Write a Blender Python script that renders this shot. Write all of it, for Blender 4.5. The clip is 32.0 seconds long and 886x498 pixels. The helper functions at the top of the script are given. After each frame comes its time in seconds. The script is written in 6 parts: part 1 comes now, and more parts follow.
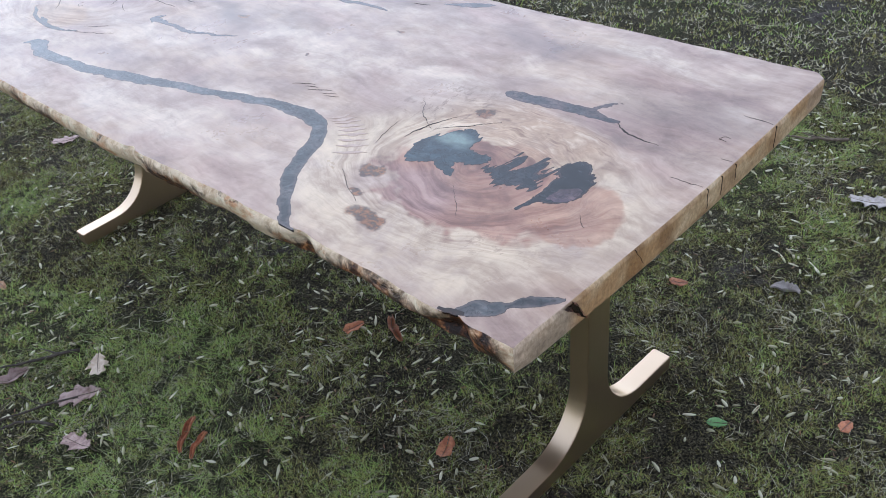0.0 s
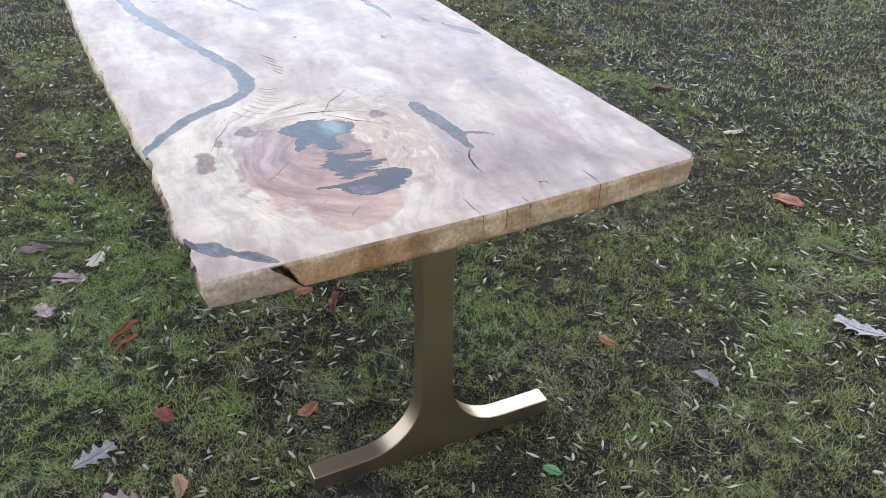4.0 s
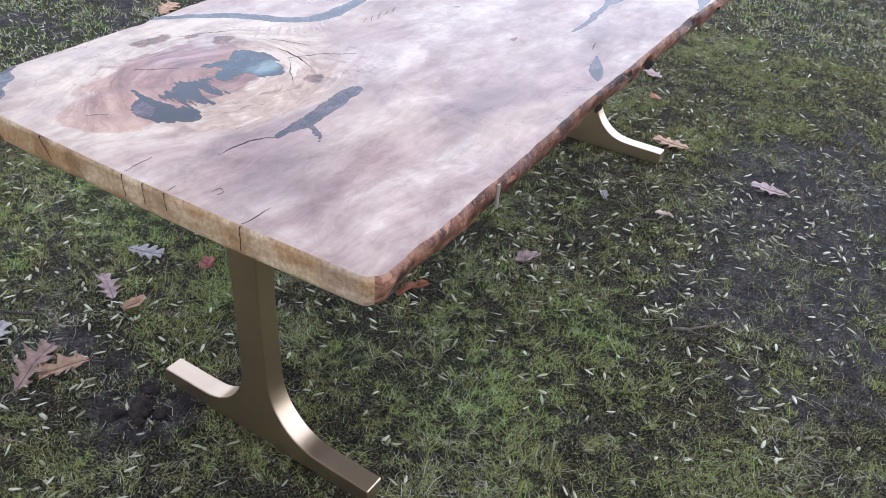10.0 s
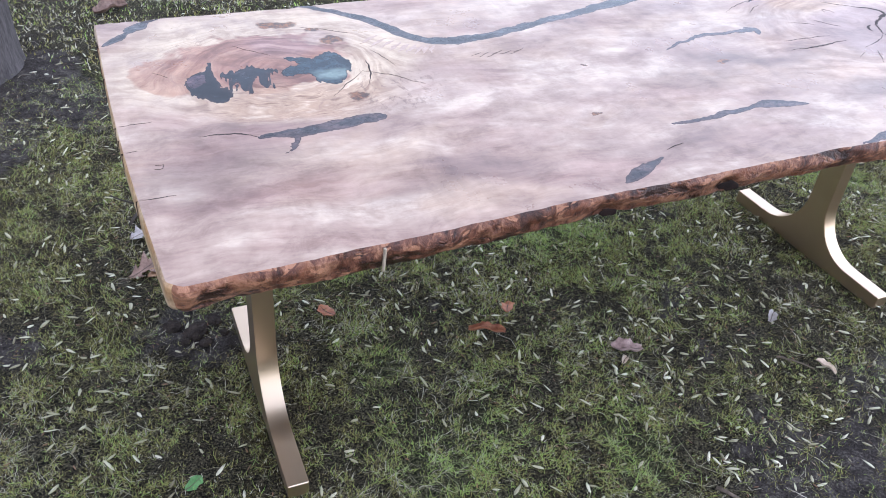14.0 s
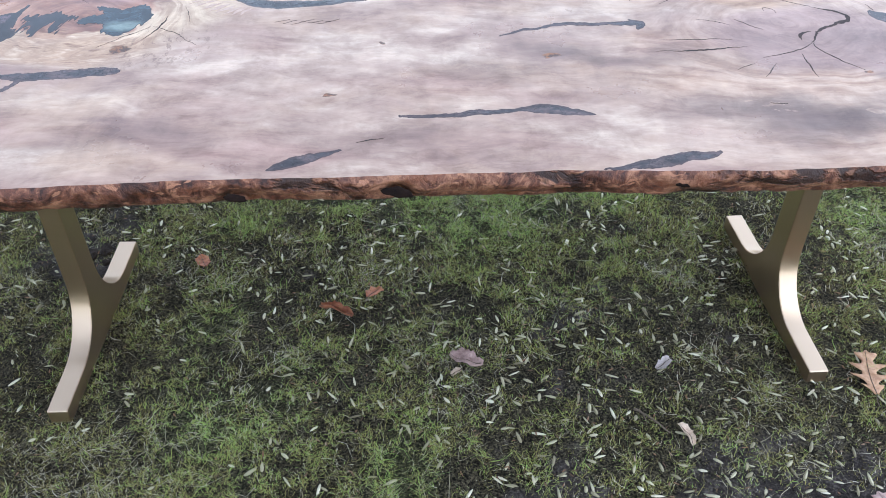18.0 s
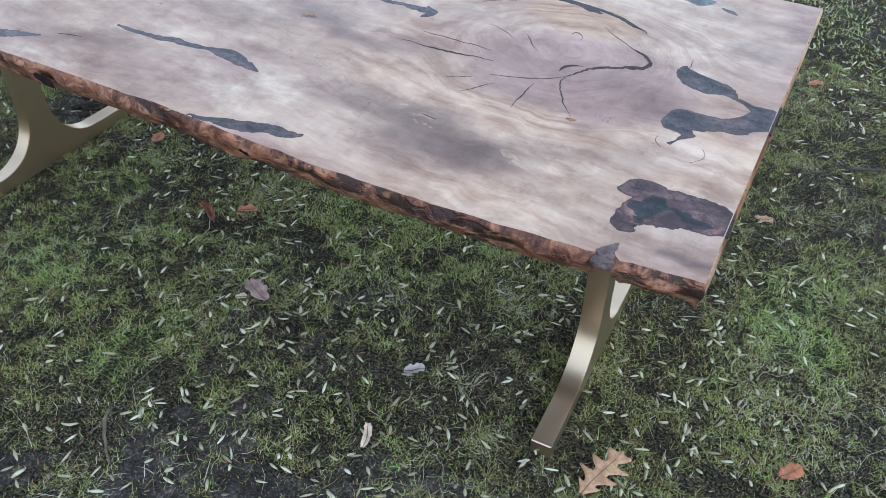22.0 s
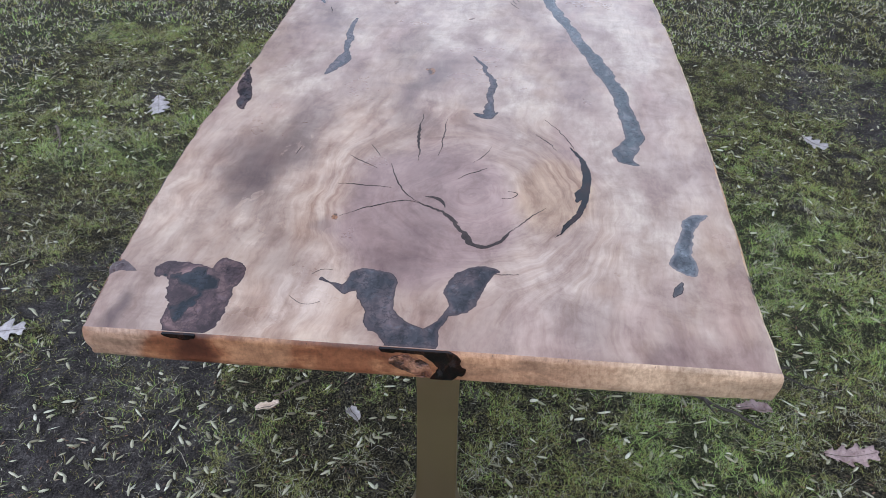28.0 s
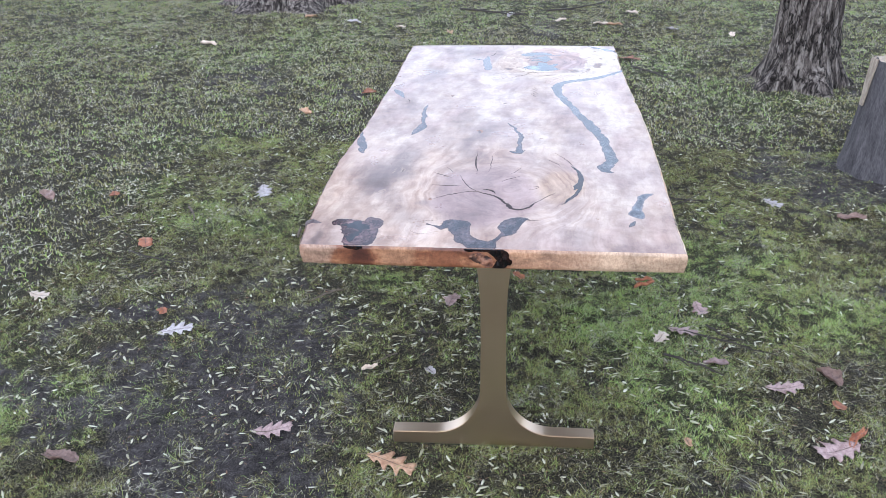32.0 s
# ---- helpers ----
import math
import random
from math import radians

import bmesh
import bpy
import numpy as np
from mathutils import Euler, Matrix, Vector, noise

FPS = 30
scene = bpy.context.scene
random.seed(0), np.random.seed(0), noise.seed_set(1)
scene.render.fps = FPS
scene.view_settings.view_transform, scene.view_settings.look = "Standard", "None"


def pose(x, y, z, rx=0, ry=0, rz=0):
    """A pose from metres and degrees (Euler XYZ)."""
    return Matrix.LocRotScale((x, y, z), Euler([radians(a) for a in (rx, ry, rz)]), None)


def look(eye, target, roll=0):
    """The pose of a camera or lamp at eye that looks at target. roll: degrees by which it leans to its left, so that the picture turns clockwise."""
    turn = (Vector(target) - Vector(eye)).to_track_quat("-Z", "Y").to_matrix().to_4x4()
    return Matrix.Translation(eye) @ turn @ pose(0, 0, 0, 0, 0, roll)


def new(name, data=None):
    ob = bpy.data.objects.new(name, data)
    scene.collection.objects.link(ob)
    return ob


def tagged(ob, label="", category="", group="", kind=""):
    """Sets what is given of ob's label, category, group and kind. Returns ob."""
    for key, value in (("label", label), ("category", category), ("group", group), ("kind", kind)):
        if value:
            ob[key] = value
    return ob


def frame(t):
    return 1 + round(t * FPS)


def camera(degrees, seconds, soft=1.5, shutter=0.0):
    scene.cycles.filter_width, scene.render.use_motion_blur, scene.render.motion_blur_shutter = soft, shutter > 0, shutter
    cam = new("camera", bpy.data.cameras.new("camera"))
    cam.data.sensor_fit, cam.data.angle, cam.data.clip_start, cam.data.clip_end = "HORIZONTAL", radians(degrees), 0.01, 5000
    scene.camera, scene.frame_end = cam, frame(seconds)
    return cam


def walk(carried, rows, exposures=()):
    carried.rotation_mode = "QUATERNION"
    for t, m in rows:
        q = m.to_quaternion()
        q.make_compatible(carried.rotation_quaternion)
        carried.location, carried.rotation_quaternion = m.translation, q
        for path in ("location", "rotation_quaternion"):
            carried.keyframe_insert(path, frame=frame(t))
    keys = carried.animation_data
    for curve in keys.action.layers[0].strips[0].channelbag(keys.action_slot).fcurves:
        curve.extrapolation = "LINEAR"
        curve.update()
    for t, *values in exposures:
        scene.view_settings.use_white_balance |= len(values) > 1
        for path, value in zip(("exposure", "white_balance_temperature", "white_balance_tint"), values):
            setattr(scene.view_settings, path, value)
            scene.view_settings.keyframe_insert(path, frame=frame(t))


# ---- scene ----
cam = camera(55.6, 32.0, soft=0.7)
PATH = [
    (0, (-1.439, 1.187, 1.507), (-0.24, 0.108, 0.325), -6.3),
    (0.5, (-1.523, 1.158, 1.504), (-0.307, 0.092, 0.327), -5.3),
    (1, (-1.642, 1.113, 1.499), (-0.408, 0.058, 0.331), -2.5),
    (1.5, (-1.719, 1.082, 1.502), (-0.442, 0.064, 0.348), -2.2),
    (2, (-1.751, 1.065, 1.496), (-0.45, 0.066, 0.351), -2.1),
    (2.5, (-1.818, 1.013, 1.488), (-0.481, 0.05, 0.355), -1.4),
    (3, (-1.909, 0.965, 1.499), (-0.537, 0.035, 0.379), -0.2),
    (3.5, (-1.953, 0.864, 1.504), (-0.52, 0.019, 0.394), 0.2),
    (5.5, (-2.028, 0.284, 1.461), (-0.365, 0.014, 0.383), 1.2),
    (6, (-2.031, 0.18, 1.476), (-0.352, 0.039, 0.399), 0.8),
    (6.5, (-1.963, 0.012, 1.461), (-0.278, -0.009, 0.384), 1.0),
    (7, (-1.88, -0.174, 1.444), (-0.203, -0.046, 0.362), 0.9),
    (7.5, (-1.842, -0.31, 1.428), (-0.202, 0.004, 0.327), 0.4),
    (8, (-1.839, -0.444, 1.451), (-0.231, 0.011, 0.352), 1.1),
    (8.5, (-1.838, -0.519, 1.463), (-0.261, 0.023, 0.359), 2.3),
    (9, (-1.741, -0.638, 1.454), (-0.202, -0.013, 0.34), 3.3),
    (9.5, (-1.628, -0.79, 1.438), (-0.152, -0.057, 0.306), 4.1),
    (10, (-1.578, -0.889, 1.437), (-0.194, -0.017, 0.288), 3.5),
    (10.5, (-1.533, -0.986, 1.44), (-0.229, -0.002, 0.285), 3.9),
    (11, (-1.486, -1.091, 1.474), (-0.245, -0.034, 0.316), 4.5),
    (11.5, (-1.399, -1.148, 1.5), (-0.229, -0.019, 0.336), 4.5),
    (12, (-1.23, -1.218, 1.503), (-0.134, -0.013, 0.342), 5.7),
    (12.5, (-1.122, -1.276, 1.518), (-0.142, 0.008, 0.339), 6.3),
    (13, (-1.058, -1.303, 1.533), (-0.205, 0.049, 0.331), 5.2),
    (13.5, (-0.985, -1.315, 1.547), (-0.223, 0.092, 0.348), 5.3),
    (15.5, (-0.628, -1.256, 1.530), (-0.183, 0.237, 0.276), 1.9),
    (16, (-0.462, -1.280, 1.550), (-0.114, 0.211, 0.266), 1.0),
    (16.5, (-0.335, -1.316, 1.540), (-0.028, 0.173, 0.237), 1.6),
    (17, (-0.200, -1.382, 1.550), (0.065, 0.115, 0.250), 2.0),
    (17.5, (-0.037, -1.434, 1.557), (0.09, 0.091, 0.268), -0.1),
    (18, (0.181, -1.425, 1.548), (0.211, 0.101, 0.257), 0.0),
    (18.5, (0.347, -1.401, 1.546), (0.289, 0.136, 0.267), -0.8),
    (19, (0.474, -1.401, 1.535), (0.319, 0.128, 0.255), -0.3),
    (19.5, (0.626, -1.401, 1.551), (0.388, 0.106, 0.258), 0.4),
    (20, (0.791, -1.368, 1.541), (0.483, 0.123, 0.244), 0.7),
    (20.5, (0.985, -1.29, 1.537), (0.567, 0.171, 0.237), 0.2),
    (21, (1.132, -1.235, 1.528), (0.637, 0.193, 0.218), -0.1),
    (21.5, (1.303, -1.19, 1.529), (0.687, 0.175, 0.203), 1.4),
    (22, (1.44, -1.137, 1.544), (0.71, 0.162, 0.209), 0.8),
    (22.5, (1.586, -0.995, 1.54), (0.757, 0.23, 0.193), 1.3),
    (23, (1.705, -0.883, 1.524), (0.769, 0.264, 0.179), 0.9),
    (23.5, (1.78, -0.788, 1.503), (0.743, 0.284, 0.17), 2.0),
    (24, (1.853, -0.668, 1.513), (0.718, 0.307, 0.187), 4.0),
    (24.5, (1.897, -0.459, 1.507), (0.687, 0.394, 0.163), 5.6),
    (26.5, (2.058, 0.043, 1.496), (0.576, 0.308, 0.179), 5.0),
    (27, (2.081, 0.182, 1.495), (0.566, 0.299, 0.195), 4.3),
    (27.5, (2.103, 0.274, 1.494), (0.523, 0.248, 0.268), 3.6),
    (28, (2.159, 0.319, 1.512), (0.535, 0.147, 0.358), 1.2),
    (28.5, (2.319, 0.333, 1.535), (0.681, 0.046, 0.424), -1.8),
    (29, (2.492, 0.35, 1.569), (0.822, 0.104, 0.496), -1.5),
    (29.5, (2.611, 0.389, 1.576), (0.92, 0.176, 0.53), -0.8),
    (30, (2.742, 0.44, 1.592), (1.047, 0.193, 0.559), -1.2),
    (30.5, (2.869, 0.444, 1.61), (1.168, 0.173, 0.594), -1.5),
    (31, (3.0, 0.392, 1.627), (1.282, 0.11, 0.643), -1.5),
    (31.5, (3.1, 0.372, 1.642), (1.341, 0.114, 0.726), -1.1),
    (32, (3.151, 0.365, 1.646), (1.37, 0.103, 0.773), -1.3),
]
walk(cam, [(t, look(eye, target, roll)) for t, eye, target, roll in PATH],
     [(0.0, 0.87, 5500, 13), (3.5, 1.10, 5500, 12), (6.0, 1.12, 5450, 14), (9.0, 1.20, 5450, 17), (13.0, 1.45, 5450, 18), (16.0, 1.34, 5500, 18), (19.0, 1.34, 5400, 9), (21.0, 1.18, 5300, 7), (22.0, 1.14, 5200, 6), (24.0, 0.98, 5150, 6), (27.0, 0.92, 5400, 13), (29.0, 1.10, 5450, 14), (31.0, 1.48, 5350, 15), (32.0, 1.48, 5350, 15)])

# ---- light ----
world = bpy.data.worlds.new("overcast_sky")
scene.world = world
world.use_nodes = True
wn = world.node_tree.nodes
wl = world.node_tree.links
wn.clear()
sky = wn.new("ShaderNodeTexSky")
sky.sky_type = "NISHITA"
sky.sun_disc = False
sky.sun_elevation = radians(50)
sky.sun_rotation = radians(112)
sky.air_density, sky.dust_density, sky.ozone_density = 1.6, 0.8, 1.0
pale = wn.new("ShaderNodeHueSaturation")
pale.inputs["Saturation"].default_value = 0.28
back = wn.new("ShaderNodeBackground")
back.inputs["Strength"].default_value = 0.15
wout = wn.new("ShaderNodeOutputWorld")
wl.new(sky.outputs["Color"], pale.inputs["Color"])
wl.new(pale.outputs["Color"], back.inputs["Color"])
wl.new(back.outputs["Background"], wout.inputs["Surface"])

sun_data = bpy.data.lights.new("sun", "SUN")
sun_data.energy, sun_data.angle, sun_data.color = 0.3, radians(140), (1.0, 0.985, 0.97)
sun = new("sun", sun_data)
sun.matrix_world = look((2.2, -0.9, 6.5), (0.2, 0.2, 0.5))


# ---- materials ----
class Mat:
    """A node material with short calls for the nodes that it needs."""

    def __init__(self, name, rough=0.6, metal=0.0):
        self.m = bpy.data.materials.new(name)
        self.m.use_nodes = True
        self.n, self.l = self.m.node_tree.nodes, self.m.node_tree.links
        self.n.clear()
        self.out = self.n.new("ShaderNodeOutputMaterial")
        self.b = self.n.new("ShaderNodeBsdfPrincipled")
        self.l.new(self.b.outputs["BSDF"], self.out.inputs["Surface"])
        self.b.inputs["Roughness"].default_value = rough
        self.b.inputs["Metallic"].default_value = metal
        self.pos = self.n.new("ShaderNodeTexCoord").outputs["Object"]

    def put(self, node, key, value):
        sock = node.inputs[key]
        if isinstance(value, bpy.types.NodeSocket):
            self.l.new(value, sock)
        else:
            sock.default_value = value
        return node

    def set(self, key, value):
        self.put(self.b, key, value if not (isinstance(value, tuple) and len(value) == 3 and "Color" in key) else (*value, 1))

    def scaled(self, sx, sy, sz, src=None, rot=0.0):
        node = self.n.new("ShaderNodeMapping")
        self.put(node, "Vector", src or self.pos)
        node.inputs["Scale"].default_value = (sx, sy, sz)
        node.inputs["Rotation"].default_value = (0, 0, rot)
        return node.outputs["Vector"]

    def noise(self, scale, detail=4.0, rough=0.55, vec=None, distort=0.0):
        node = self.n.new("ShaderNodeTexNoise")
        self.put(node, "Vector", vec or self.pos)
        for k, v in (("Scale", scale), ("Detail", detail), ("Roughness", rough), ("Distortion", distort)):
            self.put(node, k, v)
        return node.outputs["Fac"]

    def math(self, op, a, b=0.0, c=0.0, clamp=False):
        node = self.n.new("ShaderNodeMath")
        node.operation, node.use_clamp = op, clamp
        for i, v in enumerate((a, b, c)):
            self.put(node, i, v)
        return node.outputs[0]

    def ramp(self, fac, *stops):
        node = self.n.new("ShaderNodeValToRGB")
        els = node.color_ramp.elements
        while len(els) < len(stops):
            els.new(0.5)
        for e, (p, c) in zip(els, stops):
            e.position, e.color = p, (*c, 1) if isinstance(c, tuple) else (c, c, c, 1)
        self.put(node, "Fac", fac)
        return node.outputs["Color"]

    def mix(self, fac, a, b, kind="MIX"):
        node = self.n.new("ShaderNodeMix")
        node.data_type, node.blend_type = "RGBA", kind
        self.put(node, 0, fac)
        for i, v in ((6, a), (7, b)):
            self.put(node, i, (*v, 1) if isinstance(v, tuple) else v)
        return node.outputs[2]

    def near(self, x, y, rx, ry, soft=0.6, wobble=None):
        """1 inside an ellipse on the plan, falling to 0 at its rim."""
        node = self.n.new("ShaderNodeMapping")
        self.put(node, "Vector", wobble or self.pos)
        node.inputs["Location"].default_value = (-x / rx, -y / ry, 0)
        node.inputs["Scale"].default_value = (1 / rx, 1 / ry, 0)
        size = self.n.new("ShaderNodeVectorMath")
        size.operation = "LENGTH"
        self.put(size, 0, node.outputs["Vector"])
        r = self.n.new("ShaderNodeMapRange")
        r.interpolation_type = "SMOOTHSTEP"
        for k, v in ((0, size.outputs["Value"]), (1, 1.0), (2, 1.0 - soft), (3, 0.0), (4, 1.0)):
            self.put(r, k, v)
        return r.outputs[0], size.outputs["Value"]

    def bump(self, height, strength=0.3, dist=0.002):
        node = self.n.new("ShaderNodeBump")
        self.put(node, "Height", height)
        node.inputs["Strength"].default_value, node.inputs["Distance"].default_value = strength, dist
        self.l.new(node.outputs["Normal"], self.b.inputs["Normal"])

    def attr(self, name):
        node = self.n.new("ShaderNodeAttribute")
        node.attribute_name = name
        return node.outputs["Fac"]

    def random(self):
        return self.n.new("ShaderNodeObjectInfo").outputs["Random"]

    def warped(self, scale, amount, vec=None):
        """The coordinates pushed about by noise."""
        tex = self.n.new("ShaderNodeTexNoise")
        self.put(tex, "Vector", vec or self.pos)
        tex.inputs["Scale"].default_value, tex.inputs["Detail"].default_value = scale, 3.0
        a = self.n.new("ShaderNodeVectorMath")
        a.operation = "MULTIPLY_ADD"
        self.put(a, 0, tex.outputs["Color"])
        a.inputs[1].default_value = (amount, amount, amount)
        self.put(a, 2, vec or self.pos)
        off = self.n.new("ShaderNodeVectorMath")
        off.operation = "SUBTRACT"
        self.put(off, 0, a.outputs[0])
        off.inputs[1].default_value = (amount / 2, amount / 2, amount / 2)
        return off.outputs[0]


def wood_top():
    k = Mat("oiled_slab_wood", 0.3)
    w = k.warped(3.0, 0.10)
    w2 = k.warped(9.0, 0.055, w)
    sep = k.n.new("ShaderNodeSeparateXYZ")
    k.put(sep, 0, w2)
    # the way across the grain: over the slab, and out from the burl and the crotch
    in_a, d_a = k.near(-0.57, 0.30, 0.36, 0.28, 0.5, w2)
    in_b, d_b = k.near(0.94, 0.24, 0.34, 0.27, 0.5, w2)
    across = k.math("ADD", sep.outputs["Y"], k.math("MULTIPLY", sep.outputs["X"], 0.05))
    for inside, d, size in ((in_b, d_b, 0.28), (in_a, d_a, 0.30)):
        m = k.n.new("ShaderNodeMix")
        m.data_type = "FLOAT"
        k.put(m, 0, inside)
        k.put(m, 2, across)
        k.put(m, 3, k.math("MULTIPLY", d, size))
        across = m.outputs[0]

    def grain(fx, fa, detail=5.0, rough=0.62):
        """Noise drawn out along the grain."""
        node = k.n.new("ShaderNodeCombineXYZ")
        k.put(node, 0, k.math("MULTIPLY", sep.outputs["X"], fx))
        k.put(node, 1, k.math("MULTIPLY", across, fa))
        k.put(node, 2, k.math("MULTIPLY", sep.outputs["Y"], fx * 0.8))
        return k.noise(1.0, detail, rough, node.outputs[0])

    broad, streaks, fine = grain(4.2, 8.0), grain(7.0, 30.0), grain(9.0, 190.0, 4.0, 0.7)
    cloud = k.noise(4.2, 6.0, 0.60, k.scaled(0.8, 2.1, 1.0, k.warped(5.0, 0.14)))
    tone = k.math("ADD", k.math("MULTIPLY", cloud, 0.55), k.math("MULTIPLY", broad, 0.45))
    col = k.ramp(tone, (0.36, (0.255, 0.172, 0.145)), (0.445, (0.400, 0.290, 0.232)), (0.52, (0.540, 0.425, 0.335)), (0.60, (0.720, 0.615, 0.490)))
    # honey patches and rosy brown patches
    honey = k.ramp(k.noise(3.4, 5.0, 0.6, k.scaled(1.0, 2.0, 1.0, k.warped(4.0, 0.2))), (0.47, 0.0), (0.62, 0.75))
    col = k.mix(honey, col, k.ramp(streaks, (0.35, (0.42, 0.285, 0.190)), (0.64, (0.60, 0.465, 0.340))))
    rosy = k.ramp(k.noise(2.7, 5.0, 0.6, k.scaled(1.0, 2.0, 1.0, w2)), (0.50, 0.0), (0.66, 0.7))
    col = k.mix(rosy, col, k.ramp(streaks, (0.35, (0.285, 0.172, 0.142)), (0.62, (0.500, 0.350, 0.282))))
    # golden wood round the crotch, darker along its near edge
    gold, _ = k.near(1.02, 0.02, 0.55, 0.46, 0.6, k.warped(4.0, 0.2))
    col = k.mix(k.math("MULTIPLY", gold, 0.6), col, k.ramp(streaks, (0.36, (0.36, 0.215, 0.130)), (0.48, (0.54, 0.375, 0.255)), (0.60, (0.70, 0.545, 0.400))))
    # cream sapwood and red heartwood in the burl
    rim_a, _ = k.near(-0.57, 0.36, 0.37, 0.31, 0.3, k.warped(5.0, 0.16))
    col = k.mix(k.math("MULTIPLY", rim_a, 0.9), col, k.ramp(streaks, (0.34, (0.60, 0.48, 0.335)), (0.58, (0.76, 0.645, 0.46))))
    col = k.mix(k.math("MULTIPLY", rim_a, k.ramp(k.noise(7.0, 5.0, 0.65, w2), (0.50, 0.0), (0.66, 0.6))), col, (0.40, 0.31, 0.275))
    red_n = k.ramp(k.math("ADD", k.math("MULTIPLY", streaks, 0.6), k.math("MULTIPLY", cloud, 0.4)), (0.38, (0.215, 0.088, 0.056)), (0.50, (0.360, 0.180, 0.118)), (0.62, (0.500, 0.305, 0.208)))
    red_a, _ = k.near(-0.595, 0.335, 0.215, 0.150, 0.14, k.warped(11.0, 0.22))
    col = k.mix(k.math("MULTIPLY", red_a, 0.97), col, red_n)
    red_2, _ = k.near(-0.785, 0.315, 0.085, 0.090, 0.2, k.warped(14.0, 0.14))
    col = k.mix(k.math("MULTIPLY", red_2, 0.8), col, k.ramp(streaks, (0.38, (0.33, 0.150, 0.085)), (0.62, (0.56, 0.350, 0.225))))
    # lilac bloom over one side of the heartwood, and honey bands between it and the slit
    bloom, _ = k.near(-0.52, 0.42, 0.15, 0.09, 0.7, k.warped(9.0, 0.14))
    col = k.mix(k.math("MULTIPLY", bloom, 0.55), col, k.ramp(streaks, (0.36, (0.235, 0.140, 0.140)), (0.62, (0.46, 0.330, 0.315))))
    bands, _ = k.near(-0.57, 0.15, 0.24, 0.11, 0.5, k.warped(7.0, 0.12))
    col = k.mix(k.math("MULTIPLY", bands, 0.75), col, k.ramp(streaks, (0.40, (0.29, 0.155, 0.080)), (0.46, (0.62, 0.455, 0.295)), (0.52, (0.42, 0.265, 0.155)), (0.60, (0.74, 0.60, 0.43))))
    for x, y, rx, ry, amount in ((-0.72, 0.02, 0.24, 0.07, 0.6), (-0.62, -0.16, 0.34, 0.06, 0.45), (0.20, -0.02, 0.34, 0.07, 0.35), (-0.1, -0.22, 0.3, 0.04, 0.3)):
        flush, _ = k.near(x, y, rx, ry, 0.9, k.warped(6.0, 0.16))
        col = k.mix(k.math("MULTIPLY", flush, amount), col, k.ramp(streaks, (0.36, (0.33, 0.185, 0.150)), (0.62, (0.52, 0.355, 0.300))))
    # mauve heart of the crotch and the ring of honey wood beside it
    mauve, _ = k.near(0.98, 0.165, 0.27, 0.17, 0.35, k.warped(5.0, 0.13))
    col = k.mix(k.math("MULTIPLY", mauve, 0.85), col, k.ramp(tone, (0.38, (0.200, 0.125, 0.115)), (0.60, (0.440, 0.310, 0.272))))
    ring_b, _ = k.near(0.91, 0.375, 0.16, 0.075, 0.4, k.warped(8.0, 0.05))
    col = k.mix(k.math("MULTIPLY", ring_b, 0.75), col, k.ramp(streaks, (0.36, (0.33, 0.195, 0.105)), (0.62, (0.600, 0.430, 0.265))))
    # cream patches; the one at (1.17, 0.42) paints in a reflected sheen
    for x, y, rx, ry, amount in ((1.27, -0.20, 0.12, 0.07, 0.6), (1.20, 0.02, 0.15, 0.05, 0.55), (1.17, 0.42, 0.22, 0.20, 0.45), (0.72, 0.60, 0.5, 0.06, 0.4), (0.75, -0.22, 0.25, 0.05, 0.4), (-0.10, 0.10, 0.3, 0.07, 0.35), (-0.25, 0.48, 0.2, 0.1, 0.3)):
        cream, _ = k.near(x, y, rx, ry, 0.85, k.warped(6.0, 0.16))
        col = k.mix(k.math("MULTIPLY", cream, amount), col, k.ramp(streaks, (0.36, (0.62, 0.485, 0.375)), (0.60, (0.80, 0.68, 0.56))))
    # mineral stains
    for x, y, rx, ry, amount in ((0.90, -0.16, 0.22, 0.10, 0.85), (0.70, -0.12, 0.16, 0.08, 0.5), (1.08, -0.06, 0.16, 0.07, 0.4), (1.315, -0.225, 0.045, 0.03, 0.8), (0.43, 0.10, 0.14, 0.06, 0.55), (-0.76, -0.06, 0.20, 0.14, 0.45), (0.62, 0.08, 0.22, 0.05, 0.4),
                                 (-0.35, -0.16, 0.22, 0.07, 0.4), (1.05, 0.02, 0.03, 0.02, 0.5), (0.30, 0.02, 0.16, 0.05, 0.35), (1.22, 0.42, 0.1, 0.05, 0.35), (1.22, -0.19, 0.16, 0.12, 0.25), (0.1, -0.2, 0.2, 0.06, 0.3)):
        spot, _ = k.near(x, y, rx * 1.15, ry * 1.15, 0.85, k.warped(5.5, 0.26))
        col = k.mix(k.math("MULTIPLY", spot, k.math("MULTIPLY", k.ramp(cloud, (0.62, 1.0), (0.36, 0.55)), amount)), col, (0.135, 0.088, 0.080))
    # brown bark knots
    for x, y, rx, ry in ((-0.417, 0.414, 0.045, 0.026), (-0.520, 0.518, 0.055, 0.032), (-0.452, 0.480, 0.030, 0.015), (-0.445, 0.143, 0.026, 0.018), (-0.005, -0.046, 0.016, 0.011), (0.093, 0.158, 0.014, 0.009), (0.43, 0.10, 0.03, 0.02), (1.037, 0.02, 0.014, 0.011)):
        knot, _ = k.near(x, y, rx * 0.8, ry * 0.8, 0.35, k.warped(26.0, 0.06))
        speck = k.noise(90.0, 3.0, 0.7)
        col = k.mix(k.math("MULTIPLY", knot, k.ramp(speck, (0.36, 0.8), (0.56, 1.0))), col, k.ramp(speck, (0.46, (0.050, 0.017, 0.007)), (0.60, (0.34, 0.155, 0.060))))
